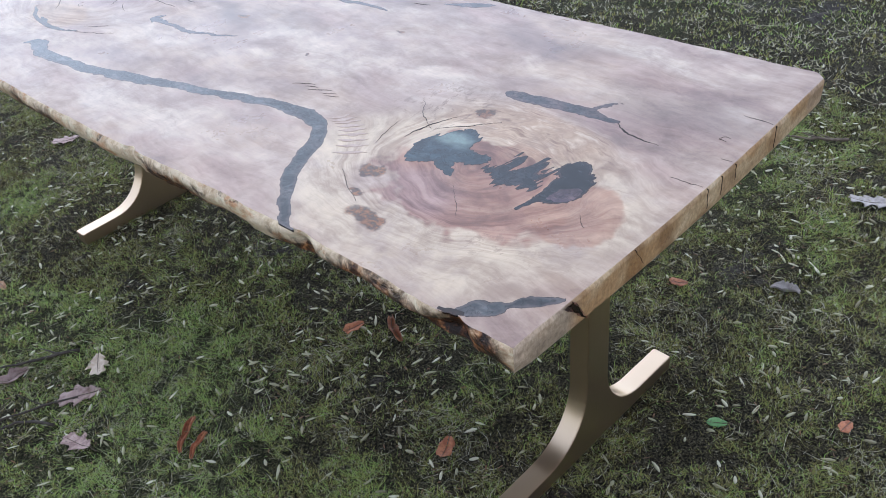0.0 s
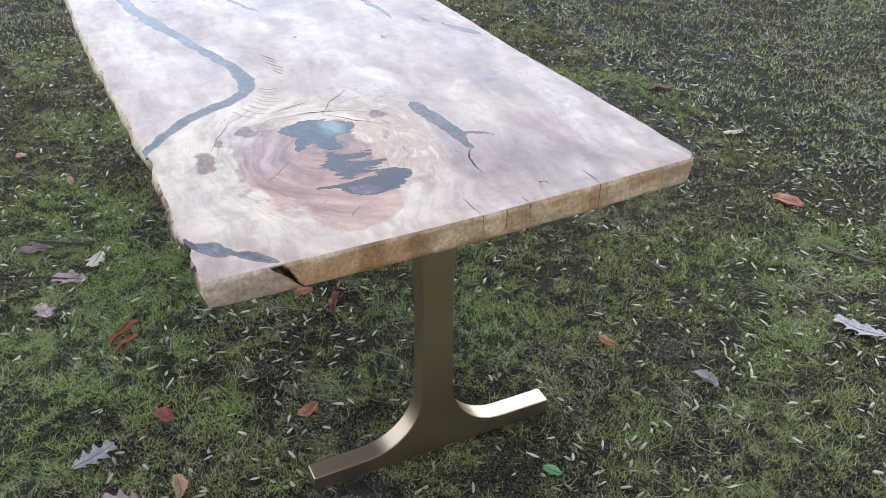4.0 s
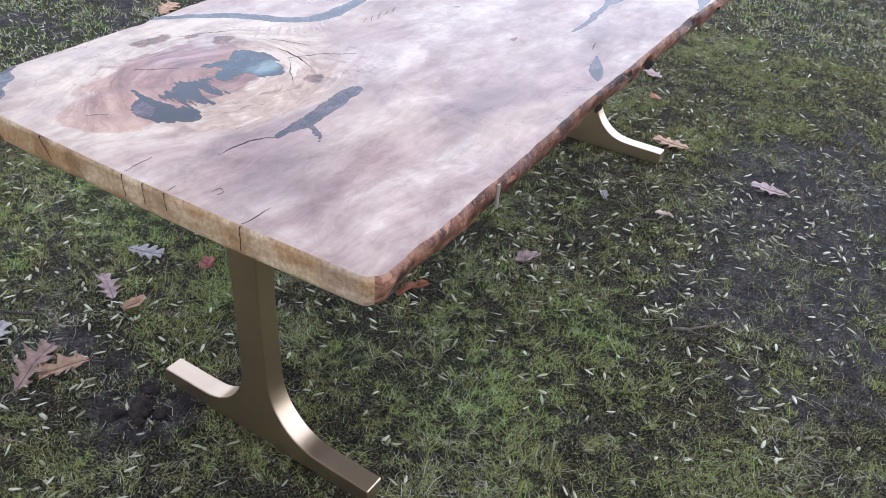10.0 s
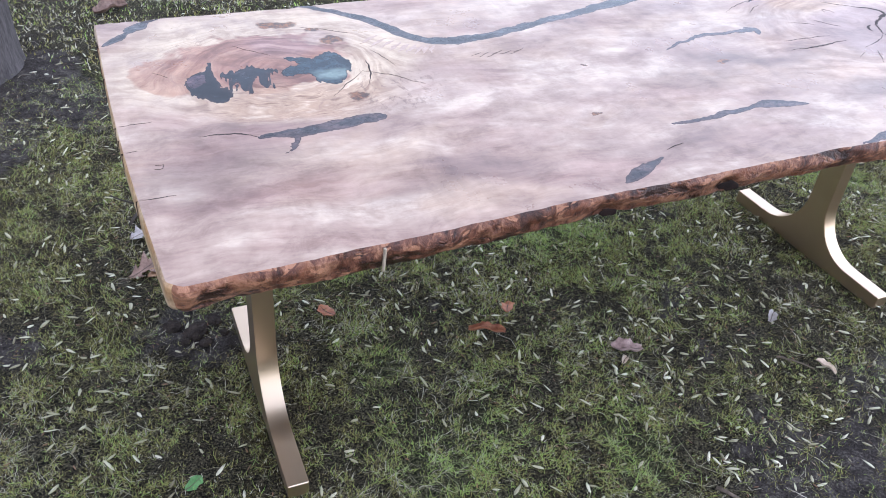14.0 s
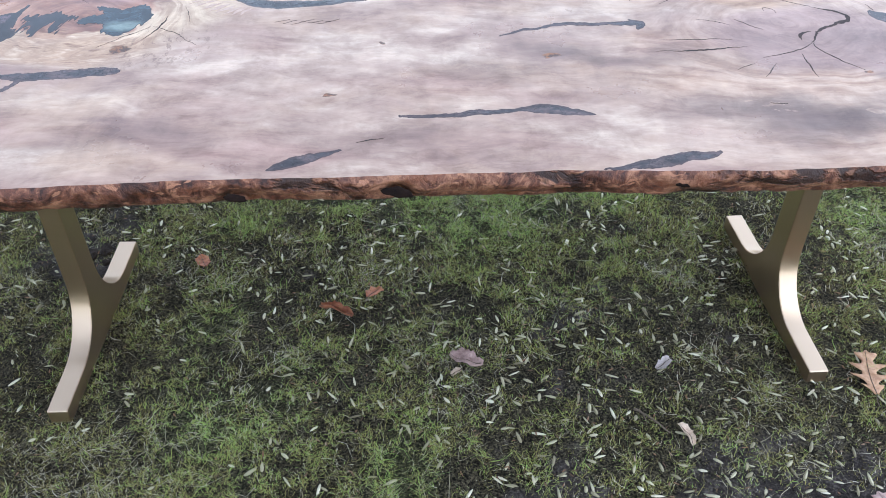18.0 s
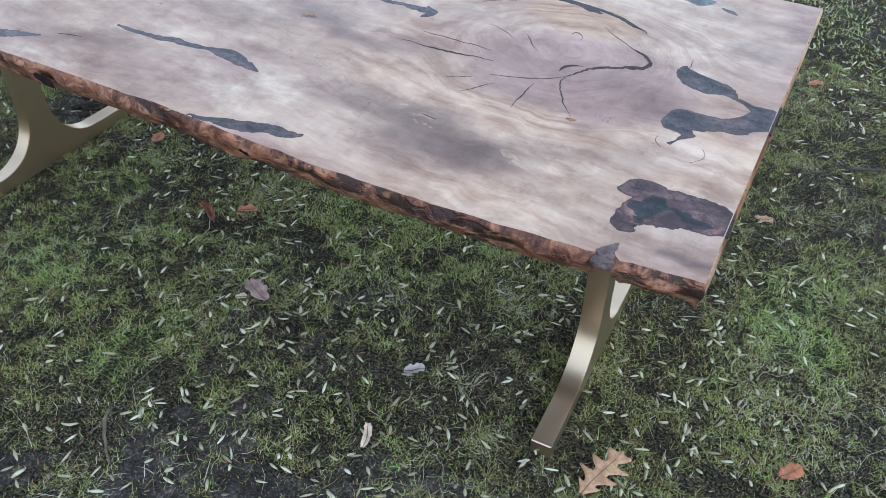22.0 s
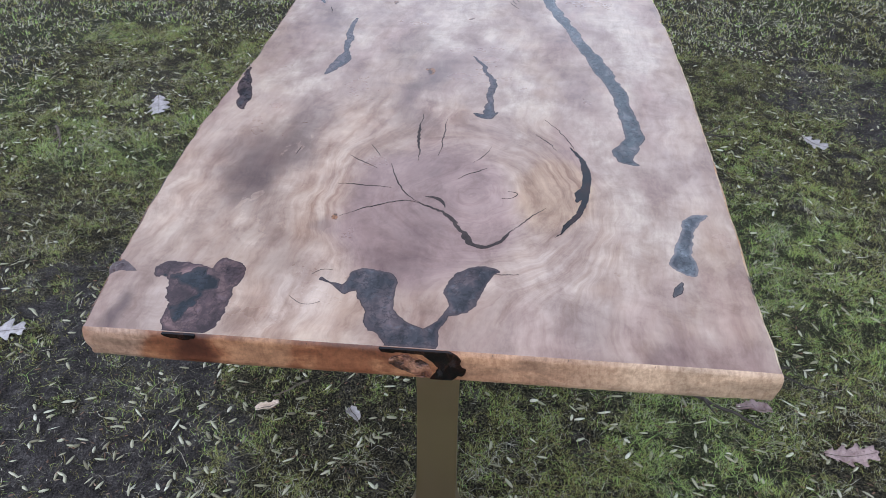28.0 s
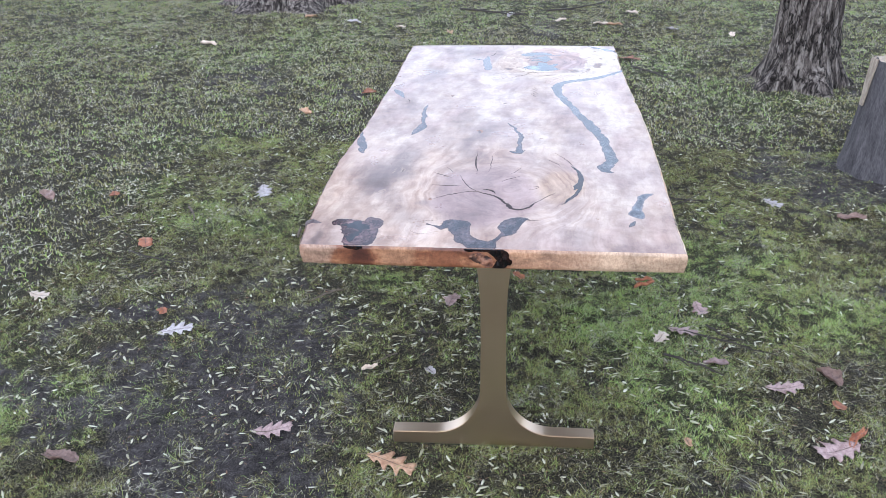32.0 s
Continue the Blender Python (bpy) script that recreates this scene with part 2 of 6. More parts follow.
    # bark flecks beside the burl
    zone, _ = k.near(-0.36, 0.17, 0.17, 0.17, 0.8, w2)
    zone2, _ = k.near(-0.72, 0.47, 0.15, 0.08, 0.8, w2)
    fl = k.ramp(k.noise(60.0, 4.0, 0.75, k.scaled(1.0, 0.5, 1.0, w2)), (0.55, 0.0), (0.63, 1.0))
    col = k.mix(k.math("MULTIPLY", k.math("MAXIMUM", zone, k.math("MULTIPLY", zone2, 0.6)), k.math("MULTIPLY", fl, 0.7)), col, (0.22, 0.14, 0.10))
    # growth lines, curl across the grain, pores
    ringed = k.math("MAXIMUM", k.math("MAXIMUM", in_a, k.math("MULTIPLY", in_b, 0.6)), 0.25)
    col = k.mix(k.math("MULTIPLY", ringed, 0.75), col, k.ramp(streaks, (0.34, (0.70, 0.62, 0.58)), (0.47, (0.99, 0.98, 0.98)), (0.64, (1.05, 1.05, 1.05))), "MULTIPLY")
    vein = k.ramp(k.math("ABSOLUTE", k.math("SUBTRACT", grain(4.0, 26.0, 3.0, 0.5), 0.5)), (0.0, 1.0), (0.018, 0.0))
    col = k.mix(k.math("MULTIPLY", vein, k.math("MULTIPLY", ringed, k.ramp(cloud, (0.40, 0.10), (0.60, 0.5)))), col, (0.26, 0.155, 0.120))
    curl = k.noise(1.0, 4.0, 0.6, k.scaled(34.0, 5.0, 1.0, k.warped(5.0, 0.10)))
    col = k.mix(0.32, col, k.ramp(curl, (0.32, (0.76, 0.72, 0.70)), (0.66, (1.15, 1.14, 1.13))), "MULTIPLY")
    col = k.mix(0.22, col, k.ramp(fine, (0.32, (0.66, 0.60, 0.57)), (0.55, (1.05, 1.05, 1.05))), "MULTIPLY")
    mott = k.noise(10.0, 9.0, 0.72, k.scaled(1.0, 1.4, 1.0, k.warped(7.0, 0.12)))
    col = k.mix(0.8, col, k.ramp(mott, (0.36, (0.66, 0.60, 0.58)), (0.50, (0.98, 0.97, 0.96)), (0.62, (1.12, 1.12, 1.10))), "MULTIPLY")
    col = k.mix(1.0, col, (0.720, 0.672, 0.652), "MULTIPLY")
    k.set("Base Color", col)
    k.set("Roughness", k.ramp(k.noise(6.0, 5.0, 0.6), (0.3, 0.26), (0.7, 0.42)))
    k.set("Specular IOR Level", 0.36)
    k.set("Coat Weight", 0.14)
    k.set("Coat IOR", 1.35)
    k.set("Coat Roughness", 0.16)
    k.bump(k.math("ADD", k.math("MULTIPLY", fine, 0.3), k.noise(14.0, 4.0)), 0.12, 0.002)
    return k.m


def edge_wood(name, dark, mid, light, accent, holes_at, low):
    """Peeled live edge: upright folds, chips of lighter wood, stains and dark hollows."""
    k = Mat(name, 0.42)
    w = k.warped(14.0, 0.05)
    n = k.noise(1.0, 6.0, 0.7, k.scaled(52.0, 30.0, 42.0, w))
    big = k.noise(6.0, 4.0, 0.6, w)
    col = k.ramp(k.math("ADD", k.math("MULTIPLY", n, 0.62), k.math("MULTIPLY", big, 0.38)), (0.40, dark), (0.49, mid), (0.57, light))
    stain = k.ramp(k.noise(1.0, 5.0, 0.65, k.scaled(13.0, 13.0, 26.0, w)), (0.54, 0.0), (0.64, 1.0))
    col = k.mix(k.math("MULTIPLY", stain, 0.75), col, accent)
    chip = k.ramp(k.noise(1.0, 3.0, 0.5, k.scaled(30.0, 30.0, 75.0, w)), (0.59, 0.0), (0.62, 1.0))
    col = k.mix(k.math("MULTIPLY", chip, 0.25 if low else 0.8), col, tuple(min(0.75, v * 1.25) for v in light))
    holes = k.ramp(k.noise(1.0, 5.0, 0.65, k.scaled(8.0, 8.0, 17.0, w)), (holes_at, 1.0), (holes_at + 0.06, 0.0))
    col = k.mix(k.math("MULTIPLY", holes, 0.92), col, (0.020, 0.009, 0.006))
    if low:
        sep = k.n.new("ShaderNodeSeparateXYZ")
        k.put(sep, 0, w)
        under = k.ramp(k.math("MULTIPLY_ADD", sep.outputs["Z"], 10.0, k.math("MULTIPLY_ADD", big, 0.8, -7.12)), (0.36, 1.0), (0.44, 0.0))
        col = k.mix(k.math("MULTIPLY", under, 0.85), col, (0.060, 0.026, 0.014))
        for x, rx in ((-0.57, 0.22), (-0.80, 0.10), (-0.1, 0.12), (0.45, 0.12)):  # bark left in the hollows
            bark, _ = k.near(x, 0.62, rx, 0.3, 0.3, w)
            left = k.ramp(k.math("MULTIPLY_ADD", sep.outputs["Z"], 7.0, k.math("MULTIPLY_ADD", k.math("ADD", k.math("MULTIPLY", n, 0.25), k.math("MULTIPLY", big, 0.75)), 1.0, -5.3)), (0.38, 1.0), (0.52, 0.0))
            col = k.mix(k.math("MULTIPLY", bark, left), col, k.ramp(n, (0.44, (0.016, 0.007, 0.005)), (0.53, (0.10, 0.036, 0.014)), (0.62, (0.42, 0.190, 0.070))))
    k.set("Base Color", col)
    k.set("Roughness", k.ramp(n, (0.3, 0.34), (0.7, 0.55)))
    k.set("Specular IOR Level", 0.35)
    k.bump(k.math("SUBTRACT", n, k.math("MULTIPLY", holes, 0.6)), 0.8, 0.010)
    return k.m


def end_wood(name, a, b, c, stain, other, y0, y1, spots=()):
    """Sawn end of the slab, with the rings running through it; from y0 to y1 it turns into other wood."""
    k = Mat(name, 0.45)
    w = k.warped(9.0, 0.06)
    n = k.noise(1.0, 5.0, 0.62, k.scaled(1.0, 11.0, 34.0, w))
    col = k.ramp(n, (0.32, a), (0.50, b), (0.66, c))
    patch = k.noise(1.0, 4.0, 0.55, k.scaled(1.0, 5.0, 12.0, w))
    col = k.mix(k.ramp(patch, (0.47, 0.0), (0.58, 0.85)), col, stain)
    sep = k.n.new("ShaderNodeSeparateXYZ")
    k.put(sep, 0, k.warped(12.0, 0.12))
    swap = k.n.new("ShaderNodeCombineXYZ")
    k.put(swap, 0, sep.outputs["Y"])
    turned = swap.outputs[0]
    r = k.n.new("ShaderNodeMapRange")
    for i, v in ((0, sep.outputs["Y"]), (1, y0), (2, y1), (3, 0.0), (4, 0.9)):
        k.put(r, i, v)
    col = k.mix(r.outputs[0], col, k.ramp(n, (0.32, tuple(v * 0.55 for v in other)), (0.62, other)))
    for y, ry, much, tone in spots:
        spot, _ = k.near(y, 0.0, ry, 9.0, 0.6, turned)
        col = k.mix(k.math("MULTIPLY", spot, much), col, k.ramp(n, (0.36, tuple(v * 0.55 for v in tone)), (0.60, tone)))
    speck = k.noise(120.0, 3.0, 0.7)
    col = k.mix(0.55, col, k.ramp(speck, (0.36, (0.50, 0.42, 0.36)), (0.60, (1.1, 1.1, 1.1))), "MULTIPLY")
    fine = k.noise(1.0, 3.0, 0.7, k.scaled(1.0, 260.0, 40.0, w))
    col = k.mix(0.4, col, k.ramp(fine, (0.35, (0.62, 0.55, 0.5)), (0.6, (1.0, 1.0, 1.0))), "MULTIPLY")
    k.set("Base Color", col)
    k.set("Coat Weight", 0.12)
    k.bump(k.math("ADD", fine, speck), 0.35, 0.0015)
    return k.m


def resin(name, deep, brown, rough=0.1, amount=0.45, rim=None, milk=None, line=1.0):
    """Cast resin; rim: the wood that shines through where the fill thins out; milk: a cloudy (x, y, rx, ry, colour)."""
    k = Mat(name, rough)
    w = k.warped(14.0, 0.05)
    n = k.noise(20.0, 6.0, 0.7, k.scaled(1.0, 1.4, 1.0, w))
    col = k.mix(k.ramp(n, (0.46, 0.0), (0.60, amount)), deep, brown)
    flow = k.noise(1.0, 4.0, 0.6, k.scaled(9.0, 26.0, 1.0, k.warped(8.0, 0.09)))
    col = k.mix(1.0, col, k.ramp(flow, (0.36, (0.45, 0.45, 0.47)), (0.52, (0.95, 0.95, 0.95)), (0.66, (1.55, 1.52, 1.48))), "MULTIPLY")
    streak = k.noise(60.0, 3.0, 0.6, w)
    vein = k.ramp(k.math("ABSOLUTE", k.math("SUBTRACT", k.noise(34.0, 4.0, 0.6, k.warped(20.0, 0.04)), 0.5)), (0.0, 1.0), (0.03, 0.0))
    col = k.mix(k.math("MULTIPLY", vein, 0.6), col, tuple(v * 0.25 for v in deep))
    pale = k.ramp(k.noise(46.0, 4.0, 0.65, k.warped(16.0, 0.05)), (0.58, 0.0), (0.68, 0.5))
    col = k.mix(pale, col, tuple(v * 2.0 + 0.02 for v in deep))
    if milk:
        cloudy, _ = k.near(*milk[:4], 0.7, k.warped(12.0, 0.06))
        col = k.mix(cloudy, col, k.ramp(n, (0.4, tuple(v * 0.75 for v in milk[4])), (0.6, milk[4])))
    col = k.mix(0.4, col, k.ramp(streak, (0.35, (0.5, 0.5, 0.5)), (0.65, (1.3, 1.3, 1.3))), "MULTIPLY")
    if rim:
        inset = k.math("MULTIPLY", k.attr("inset"), 100.0)
        ragged = k.math("ADD", inset, k.math("MULTIPLY", k.math("SUBTRACT", k.noise(75.0, 4.0, 0.65), 0.5), 0.9))
        col = k.mix(k.ramp(ragged, (0.05, 0.75), (0.6, 0.0)), col, rim)
        there = k.ramp(k.noise(24.0, 3.0, 0.6), (0.45, 0.15), (0.56, 1.0))
        col = k.mix(k.math("MULTIPLY", k.ramp(inset, (0.05, line * 0.8), (0.16, 0.0)), there), col, (0.012, 0.008, 0.009))
    k.set("Base Color", col)
    k.set("Specular IOR Level", 0.25)
    k.set("Coat Weight", 0.12)
    k.set("Coat IOR", 1.33)
    k.set("Coat Roughness", 0.12)
    k.bump(k.noise(30.0, 3.0), 0.08, 0.001)
    return k.m


def plain(name, a, b, rough, scale, metal=0.0, bump=0.0, stretch=(1, 1, 1)):
    k = Mat(name, rough, metal)
    n = k.noise(scale, 5.0, 0.62, k.scaled(*stretch))
    fine = k.noise(scale * 7, 3.0, 0.6, k.scaled(*stretch))
    col = k.ramp(k.math("MULTIPLY_ADD", fine, 0.4, k.math("MULTIPLY", n, 0.6)), (0.34, a), (0.66, b))
    k.set("Specular IOR Level", 0.15 if rough > 0.75 else 0.3)
    k.set("Base Color", col)
    if bump:
        k.bump(k.math("ADD", n, k.math("MULTIPLY", fine, 0.5)), bump, 0.003)
    return k.m


def leaf_mat(name, a, b, vein):
    k = Mat(name, 0.55)
    n = k.noise(55.0, 6.0, 0.7)
    col = k.ramp(n, (0.36, a), (0.62, b))
    spots = k.ramp(k.noise(120.0, 3.0, 0.6), (0.60, 0.0), (0.68, 1.0))
    col = k.mix(k.math("MULTIPLY", spots, 0.6), col, vein)
    tone = k.math("MULTIPLY_ADD", k.random(), 0.5, 0.75)
    both = k.n.new("ShaderNodeCombineXYZ")
    for i in range(3):
        k.put(both, i, tone)
    k.set("Base Color", k.mix(1.0, col, both.outputs[0], "MULTIPLY"))
    k.set("Specular IOR Level", 0.35)
    k.bump(k.noise(160.0, 3.0), 0.4, 0.001)
    return k.m


def bronze():
    k = Mat("satin_champagne_bronze", 0.34, 1.0)
    n = k.noise(3.0, 4.0, 0.5)
    k.set("Base Color", k.ramp(n, (0.3, (0.50, 0.375, 0.250)), (0.7, (0.60, 0.465, 0.325))))
    brushed = k.noise(1.0, 3.0, 0.6, k.scaled(30.0, 30.0, 420.0))
    k.set("Roughness", k.ramp(brushed, (0.3, 0.33), (0.7, 0.38)))
    k.set("Coat Weight", 0.5)
    k.set("Coat Roughness", 0.15)
    k.bump(brushed, 0.012, 0.0005)
    return k.m


def soil():
    k = Mat("mossy_soil", 0.85)
    mud = k.attr("mud")
    fresh = k.attr("fresh")
    n = k.noise(26.0, 6.0, 0.7)
    fine = k.noise(190.0, 4.0, 0.7)
    mid = k.noise(5.0, 4.0, 0.6)
    moss = k.ramp(fine, (0.44, (0.005, 0.004, 0.003)), (0.56, (0.046, 0.038, 0.021)), (0.70, (0.17, 0.150, 0.085)))
    olive = k.ramp(fine, (0.44, (0.006, 0.005, 0.004)), (0.68, (0.16, 0.138, 0.085)))
    col = k.mix(k.ramp(k.math("ADD", k.math("MULTIPLY", mid, 0.6), k.math("MULTIPLY", n, 0.4)), (0.42, 0.0), (0.58, 1.0)), moss, olive)
    col = k.mix(k.math("MULTIPLY", fresh, 0.2), col, k.ramp(fine, (0.32, (0.010, 0.018, 0.004)), (0.7, (0.105, 0.150, 0.036))))
    earth = k.ramp(k.math("ADD", k.math("MULTIPLY", n, 0.5), k.math("MULTIPLY", fine, 0.5)), (0.38, (0.009, 0.007, 0.006)), (0.52, (0.050, 0.042, 0.039)), (0.66, (0.160, 0.140, 0.130)))
    edge = k.math("ADD", mud, k.math("MULTIPLY", k.math("SUBTRACT", n, 0.5), 1.3))
    col = k.mix(k.ramp(edge, (0.35, 0.0), (0.75, 0.9)), col, earth)
    k.set("Specular IOR Level", 0.12)
    k.set("Base Color", col)
    k.set("Roughness", k.ramp(edge, (0.3, 0.9), (0.8, 0.88)))
    k.bump(k.math("ADD", k.math("MULTIPLY", n, 0.6), fine), 0.9, 0.012)
    return k.m


def blade_mat():
    k = Mat("grass_blades", 0.85)
    tone = k.attr("tone")
    k.set("Base Color", k.ramp(tone, (0.0, (0.034, 0.027, 0.012)), (0.20, (0.245, 0.213, 0.078)), (0.42, (0.268, 0.305, 0.084)), (0.62, (0.282, 0.432, 0.102)), (0.72, (0.28, 0.255, 0.17)), (0.80, (0.36, 0.325, 0.235)), (1.0, (0.58, 0.54, 0.44))))
    k.set("Specular IOR Level", 0.04)
    return k.m


def seed_mat():
    k = Mat("dry_ash_keys", 0.55)
    tone = k.attr("tone")
    k.set("Base Color", k.ramp(tone, (0.0, (0.15, 0.125, 0.07)), (0.35, (0.30, 0.275, 0.165)), (0.7, (0.46, 0.43, 0.29)), (1.0, (0.66, 0.63, 0.50))))
    return k.m


def crumb_mat():
    k = Mat("brown_leaf_crumbs", 0.75)
    k.set("Base Color", k.ramp(k.attr("tone"), (0.0, (0.030, 0.020, 0.014)), (0.5, (0.13, 0.080, 0.050)), (0.8, (0.24, 0.130, 0.075)), (1.0, (0.36, 0.27, 0.20))))
    k.set("Specular IOR Level", 0.2)
    return k.m


def bark_mat():
    k = Mat("furrowed_bark", 0.9)
    n = k.noise(1.0, 5.0, 0.6, k.scaled(34.0, 34.0, 5.0, k.warped(6.0, 0.08)))
    fine = k.noise(60.0, 4.0, 0.7)
    furrow = k.ramp(k.math("ABSOLUTE", k.math("SUBTRACT", k.noise(1.0, 3.0, 0.5, k.scaled(15.0, 15.0, 2.6, k.warped(7.0, 0.10))), 0.5)), (0.0, 1.0), (0.055, 0.0))
    col = k.ramp(n, (0.40, (0.035, 0.028, 0.024)), (0.50, (0.105, 0.086, 0.072)), (0.62, (0.23, 0.198, 0.168)))
    col = k.mix(furrow, col, (0.008, 0.006, 0.005))
    col = k.mix(0.5, col, k.ramp(fine, (0.35, (0.6, 0.58, 0.55)), (0.65, (1.2, 1.2, 1.15))), "MULTIPLY")
    k.set("Specular IOR Level", 0.1)
    k.set("Base Color", col)
    k.bump(k.math("ADD", n, k.math("MULTIPLY", fine, 0.3)), 1.0, 0.02)
    return k.m


WOOD = wood_top()
UNDER = plain("rough_underside_wood", (0.30, 0.20, 0.12), (0.48, 0.34, 0.22), 0.7, 9, stretch=(1, 6, 1))
EDGE_DARK = edge_wood("red_brown_live_edge", (0.030, 0.011, 0.007), (0.130, 0.050, 0.029), (0.31, 0.150, 0.084), (0.18, 0.066, 0.030), 0.41, False)
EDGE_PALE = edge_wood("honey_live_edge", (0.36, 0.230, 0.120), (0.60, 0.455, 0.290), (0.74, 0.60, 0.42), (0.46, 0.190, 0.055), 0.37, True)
END_A = end_wood("honey_end_grain", (0.34, 0.205, 0.095), (0.57, 0.405, 0.230), (0.72, 0.560, 0.365), (0.46, 0.265, 0.115), (0.62, 0.480, 0.355), 0.46, 0.52, ((0.34, 0.05, 0.7, (0.34, 0.17, 0.06)), (0.24, 0.03, 0.6, (0.24, 0.11, 0.04)), (0.05, 0.05, 0.5, (0.44, 0.25, 0.12)), (-0.12, 0.04, 0.5, (0.38, 0.19, 0.08)), (-0.30, 0.05, 0.6, (0.56, 0.42, 0.30)), (0.56, 0.05, 0.6, (0.60, 0.45, 0.31))))
END_B = end_wood("russet_end_grain", (0.100, 0.030, 0.012), (0.210, 0.080, 0.034), (0.40, 0.195, 0.092), (0.27, 0.090, 0.034), (0.60, 0.420, 0.270), 0.26, 0.50, ((-0.225, 0.05, 0.85, (0.50, 0.32, 0.21)), (-0.10, 0.05, 0.9, (0.085, 0.022, 0.010)), (-0.01, 0.04, 0.6, (0.46, 0.25, 0.13)), (0.10, 0.05, 0.8, (0.17, 0.055, 0.022)), (0.31, 0.06, 0.6, (0.52, 0.30, 0.17))))
RESIN = resin("smoky_blue_resin", (0.054, 0.060, 0.062), (0.100, 0.090, 0.089), 0.12, 0.8, (0.110, 0.090, 0.086))
RESIN_SOFT = resin("pale_smoky_resin", (0.108, 0.114, 0.119), (0.150, 0.142, 0.142), 0.14, 0.7, (0.22, 0.19, 0.18), line=0.25)
RESIN_DARK = resin("blue_black_resin", (0.012, 0.015, 0.019), (0.034, 0.032, 0.037), 0.12, 0.6, (0.05, 0.032, 0.03))
RESIN_BROWN = resin("resin_over_bark", (0.042, 0.039, 0.043), (0.110, 0.078, 0.076), 0.12, 0.9, (0.070, 0.048, 0.047))
RESIN_MAUVE = resin("clear_resin_over_brown_wood", (0.070, 0.041, 0.041), (0.170, 0.100, 0.088), 0.16, 0.9, (0.045, 0.027, 0.028))
RESIN_POOL = resin("milky_teal_resin", (0.022, 0.038, 0.048), (0.045, 0.066, 0.074), 0.08, 0.7, (0.035, 0.038, 0.042), (-0.462, 0.250, 0.060, 0.040, (0.165, 0.215, 0.195)))
RESIN_CORE = resin("mauve_resin_core", (0.060, 0.042, 0.055), (0.125, 0.080, 0.085), 0.12, 0.9)
KNOT = plain("grey_mauve_bark_knot", (0.045, 0.030, 0.030), (0.14, 0.098, 0.092), 0.4, 50, bump=0.5)
GRAIN_LINE = plain("brown_curl_line", (0.34, 0.24, 0.185), (0.47, 0.355, 0.285), 0.4, 60)
CRACK = plain("shadowed_crack", (0.014, 0.010, 0.009), (0.060, 0.040, 0.033), 0.7, 60)
HOLLOW = plain("unlit_bark_hollow", (0.004, 0.003, 0.003), (0.022, 0.012, 0.009), 0.9, 60)
CHAR = resin("black_bark_pocket", (0.006, 0.005, 0.005), (0.035, 0.014, 0.008), 0.2, 0.7)
BRONZE = bronze()
SOIL = soil()
BLADE = blade_mat()
SEED = seed_mat()
CRUMB = crumb_mat()
BARK = bark_mat()
EARTH = plain("damp_black_earth", (0.008, 0.006, 0.005), (0.050, 0.038, 0.030), 0.9, 40, bump=0.9)
CUT = plain("weathered_split_wood", (0.16, 0.125, 0.09), (0.42, 0.345, 0.255), 0.8, 14, bump=0.5, stretch=(3, 3, 0.5))
STUMP_BARK = plain("damp_dark_stump_side", (0.030, 0.027, 0.027), (0.115, 0.103, 0.100), 0.85, 9, bump=0.9, stretch=(3, 3, 0.6))
TWIG = plain("grey_brown_twig_bark", (0.055, 0.042, 0.032), (0.19, 0.15, 0.115), 0.8, 60, bump=0.4)
TWIG_DARK = plain("wet_dark_twig_bark", (0.020, 0.016, 0.013), (0.075, 0.058, 0.045), 0.7, 60, bump=0.4)
LEAF_GREY = leaf_mat("silvery_dead_leaf", (0.22, 0.19, 0.175), (0.40, 0.36, 0.335), (0.16, 0.12, 0.10))
LEAF_TAN = leaf_mat("tan_dead_leaf", (0.26, 0.135, 0.070), (0.47, 0.290, 0.165), (0.12, 0.055, 0.03))
LEAF_ORANGE = leaf_mat("rust_dead_leaf", (0.17, 0.050, 0.022), (0.38, 0.150, 0.070), (0.06, 0.022, 0.014))
LEAF_BROWN = leaf_mat("brown_dead_leaf", (0.12, 0.070, 0.050), (0.26, 0.165, 0.125), (0.05, 0.03, 0.022))
LEAF_MAUVE = leaf_mat("mauve_dead_leaf", (0.17, 0.105, 0.090), (0.36, 0.255, 0.225), (0.07, 0.04, 0.035))
LEAF_PALE = leaf_mat("pale_buff_leaf", (0.45, 0.34, 0.24), (0.66, 0.54, 0.42), (0.28, 0.18, 0.12))
LEAF_GREEN = leaf_mat("small_green_leaf", (0.05, 0.13, 0.035), (0.12, 0.25, 0.08), (0.03, 0.08, 0.02))
LEAF_RED = leaf_mat("dark_red_leaf", (0.14, 0.028, 0.018), (0.30, 0.075, 0.045), (0.06, 0.015, 0.01))


# ---- helpers for shapes ----
def part(name, bm, material, parent=None, label=""):
    """Links a bmesh as one mesh object under a thing or a part."""
    me = bpy.data.meshes.new(name)
    bm.to_mesh(me)
    bm.free()
    me.materials.append(material)
    ob = new(name, me)
    if parent is not None:
        ob.parent = parent
    if label:
        ob["label"] = label
    return ob


def from_lists(name, verts, faces, material, parent=None, label="", smooth=False):
    me = bpy.data.meshes.new(name)
    me.from_pydata([tuple(v) for v in verts], [], faces)
    me.materials.append(material)
    if smooth:
        me.polygons.foreach_set("use_smooth", [True] * len(me.polygons))
    me.update()
    ob = new(name, me)
    if parent is not None:
        ob.parent = parent
    if label:
        ob["label"] = label
    return ob


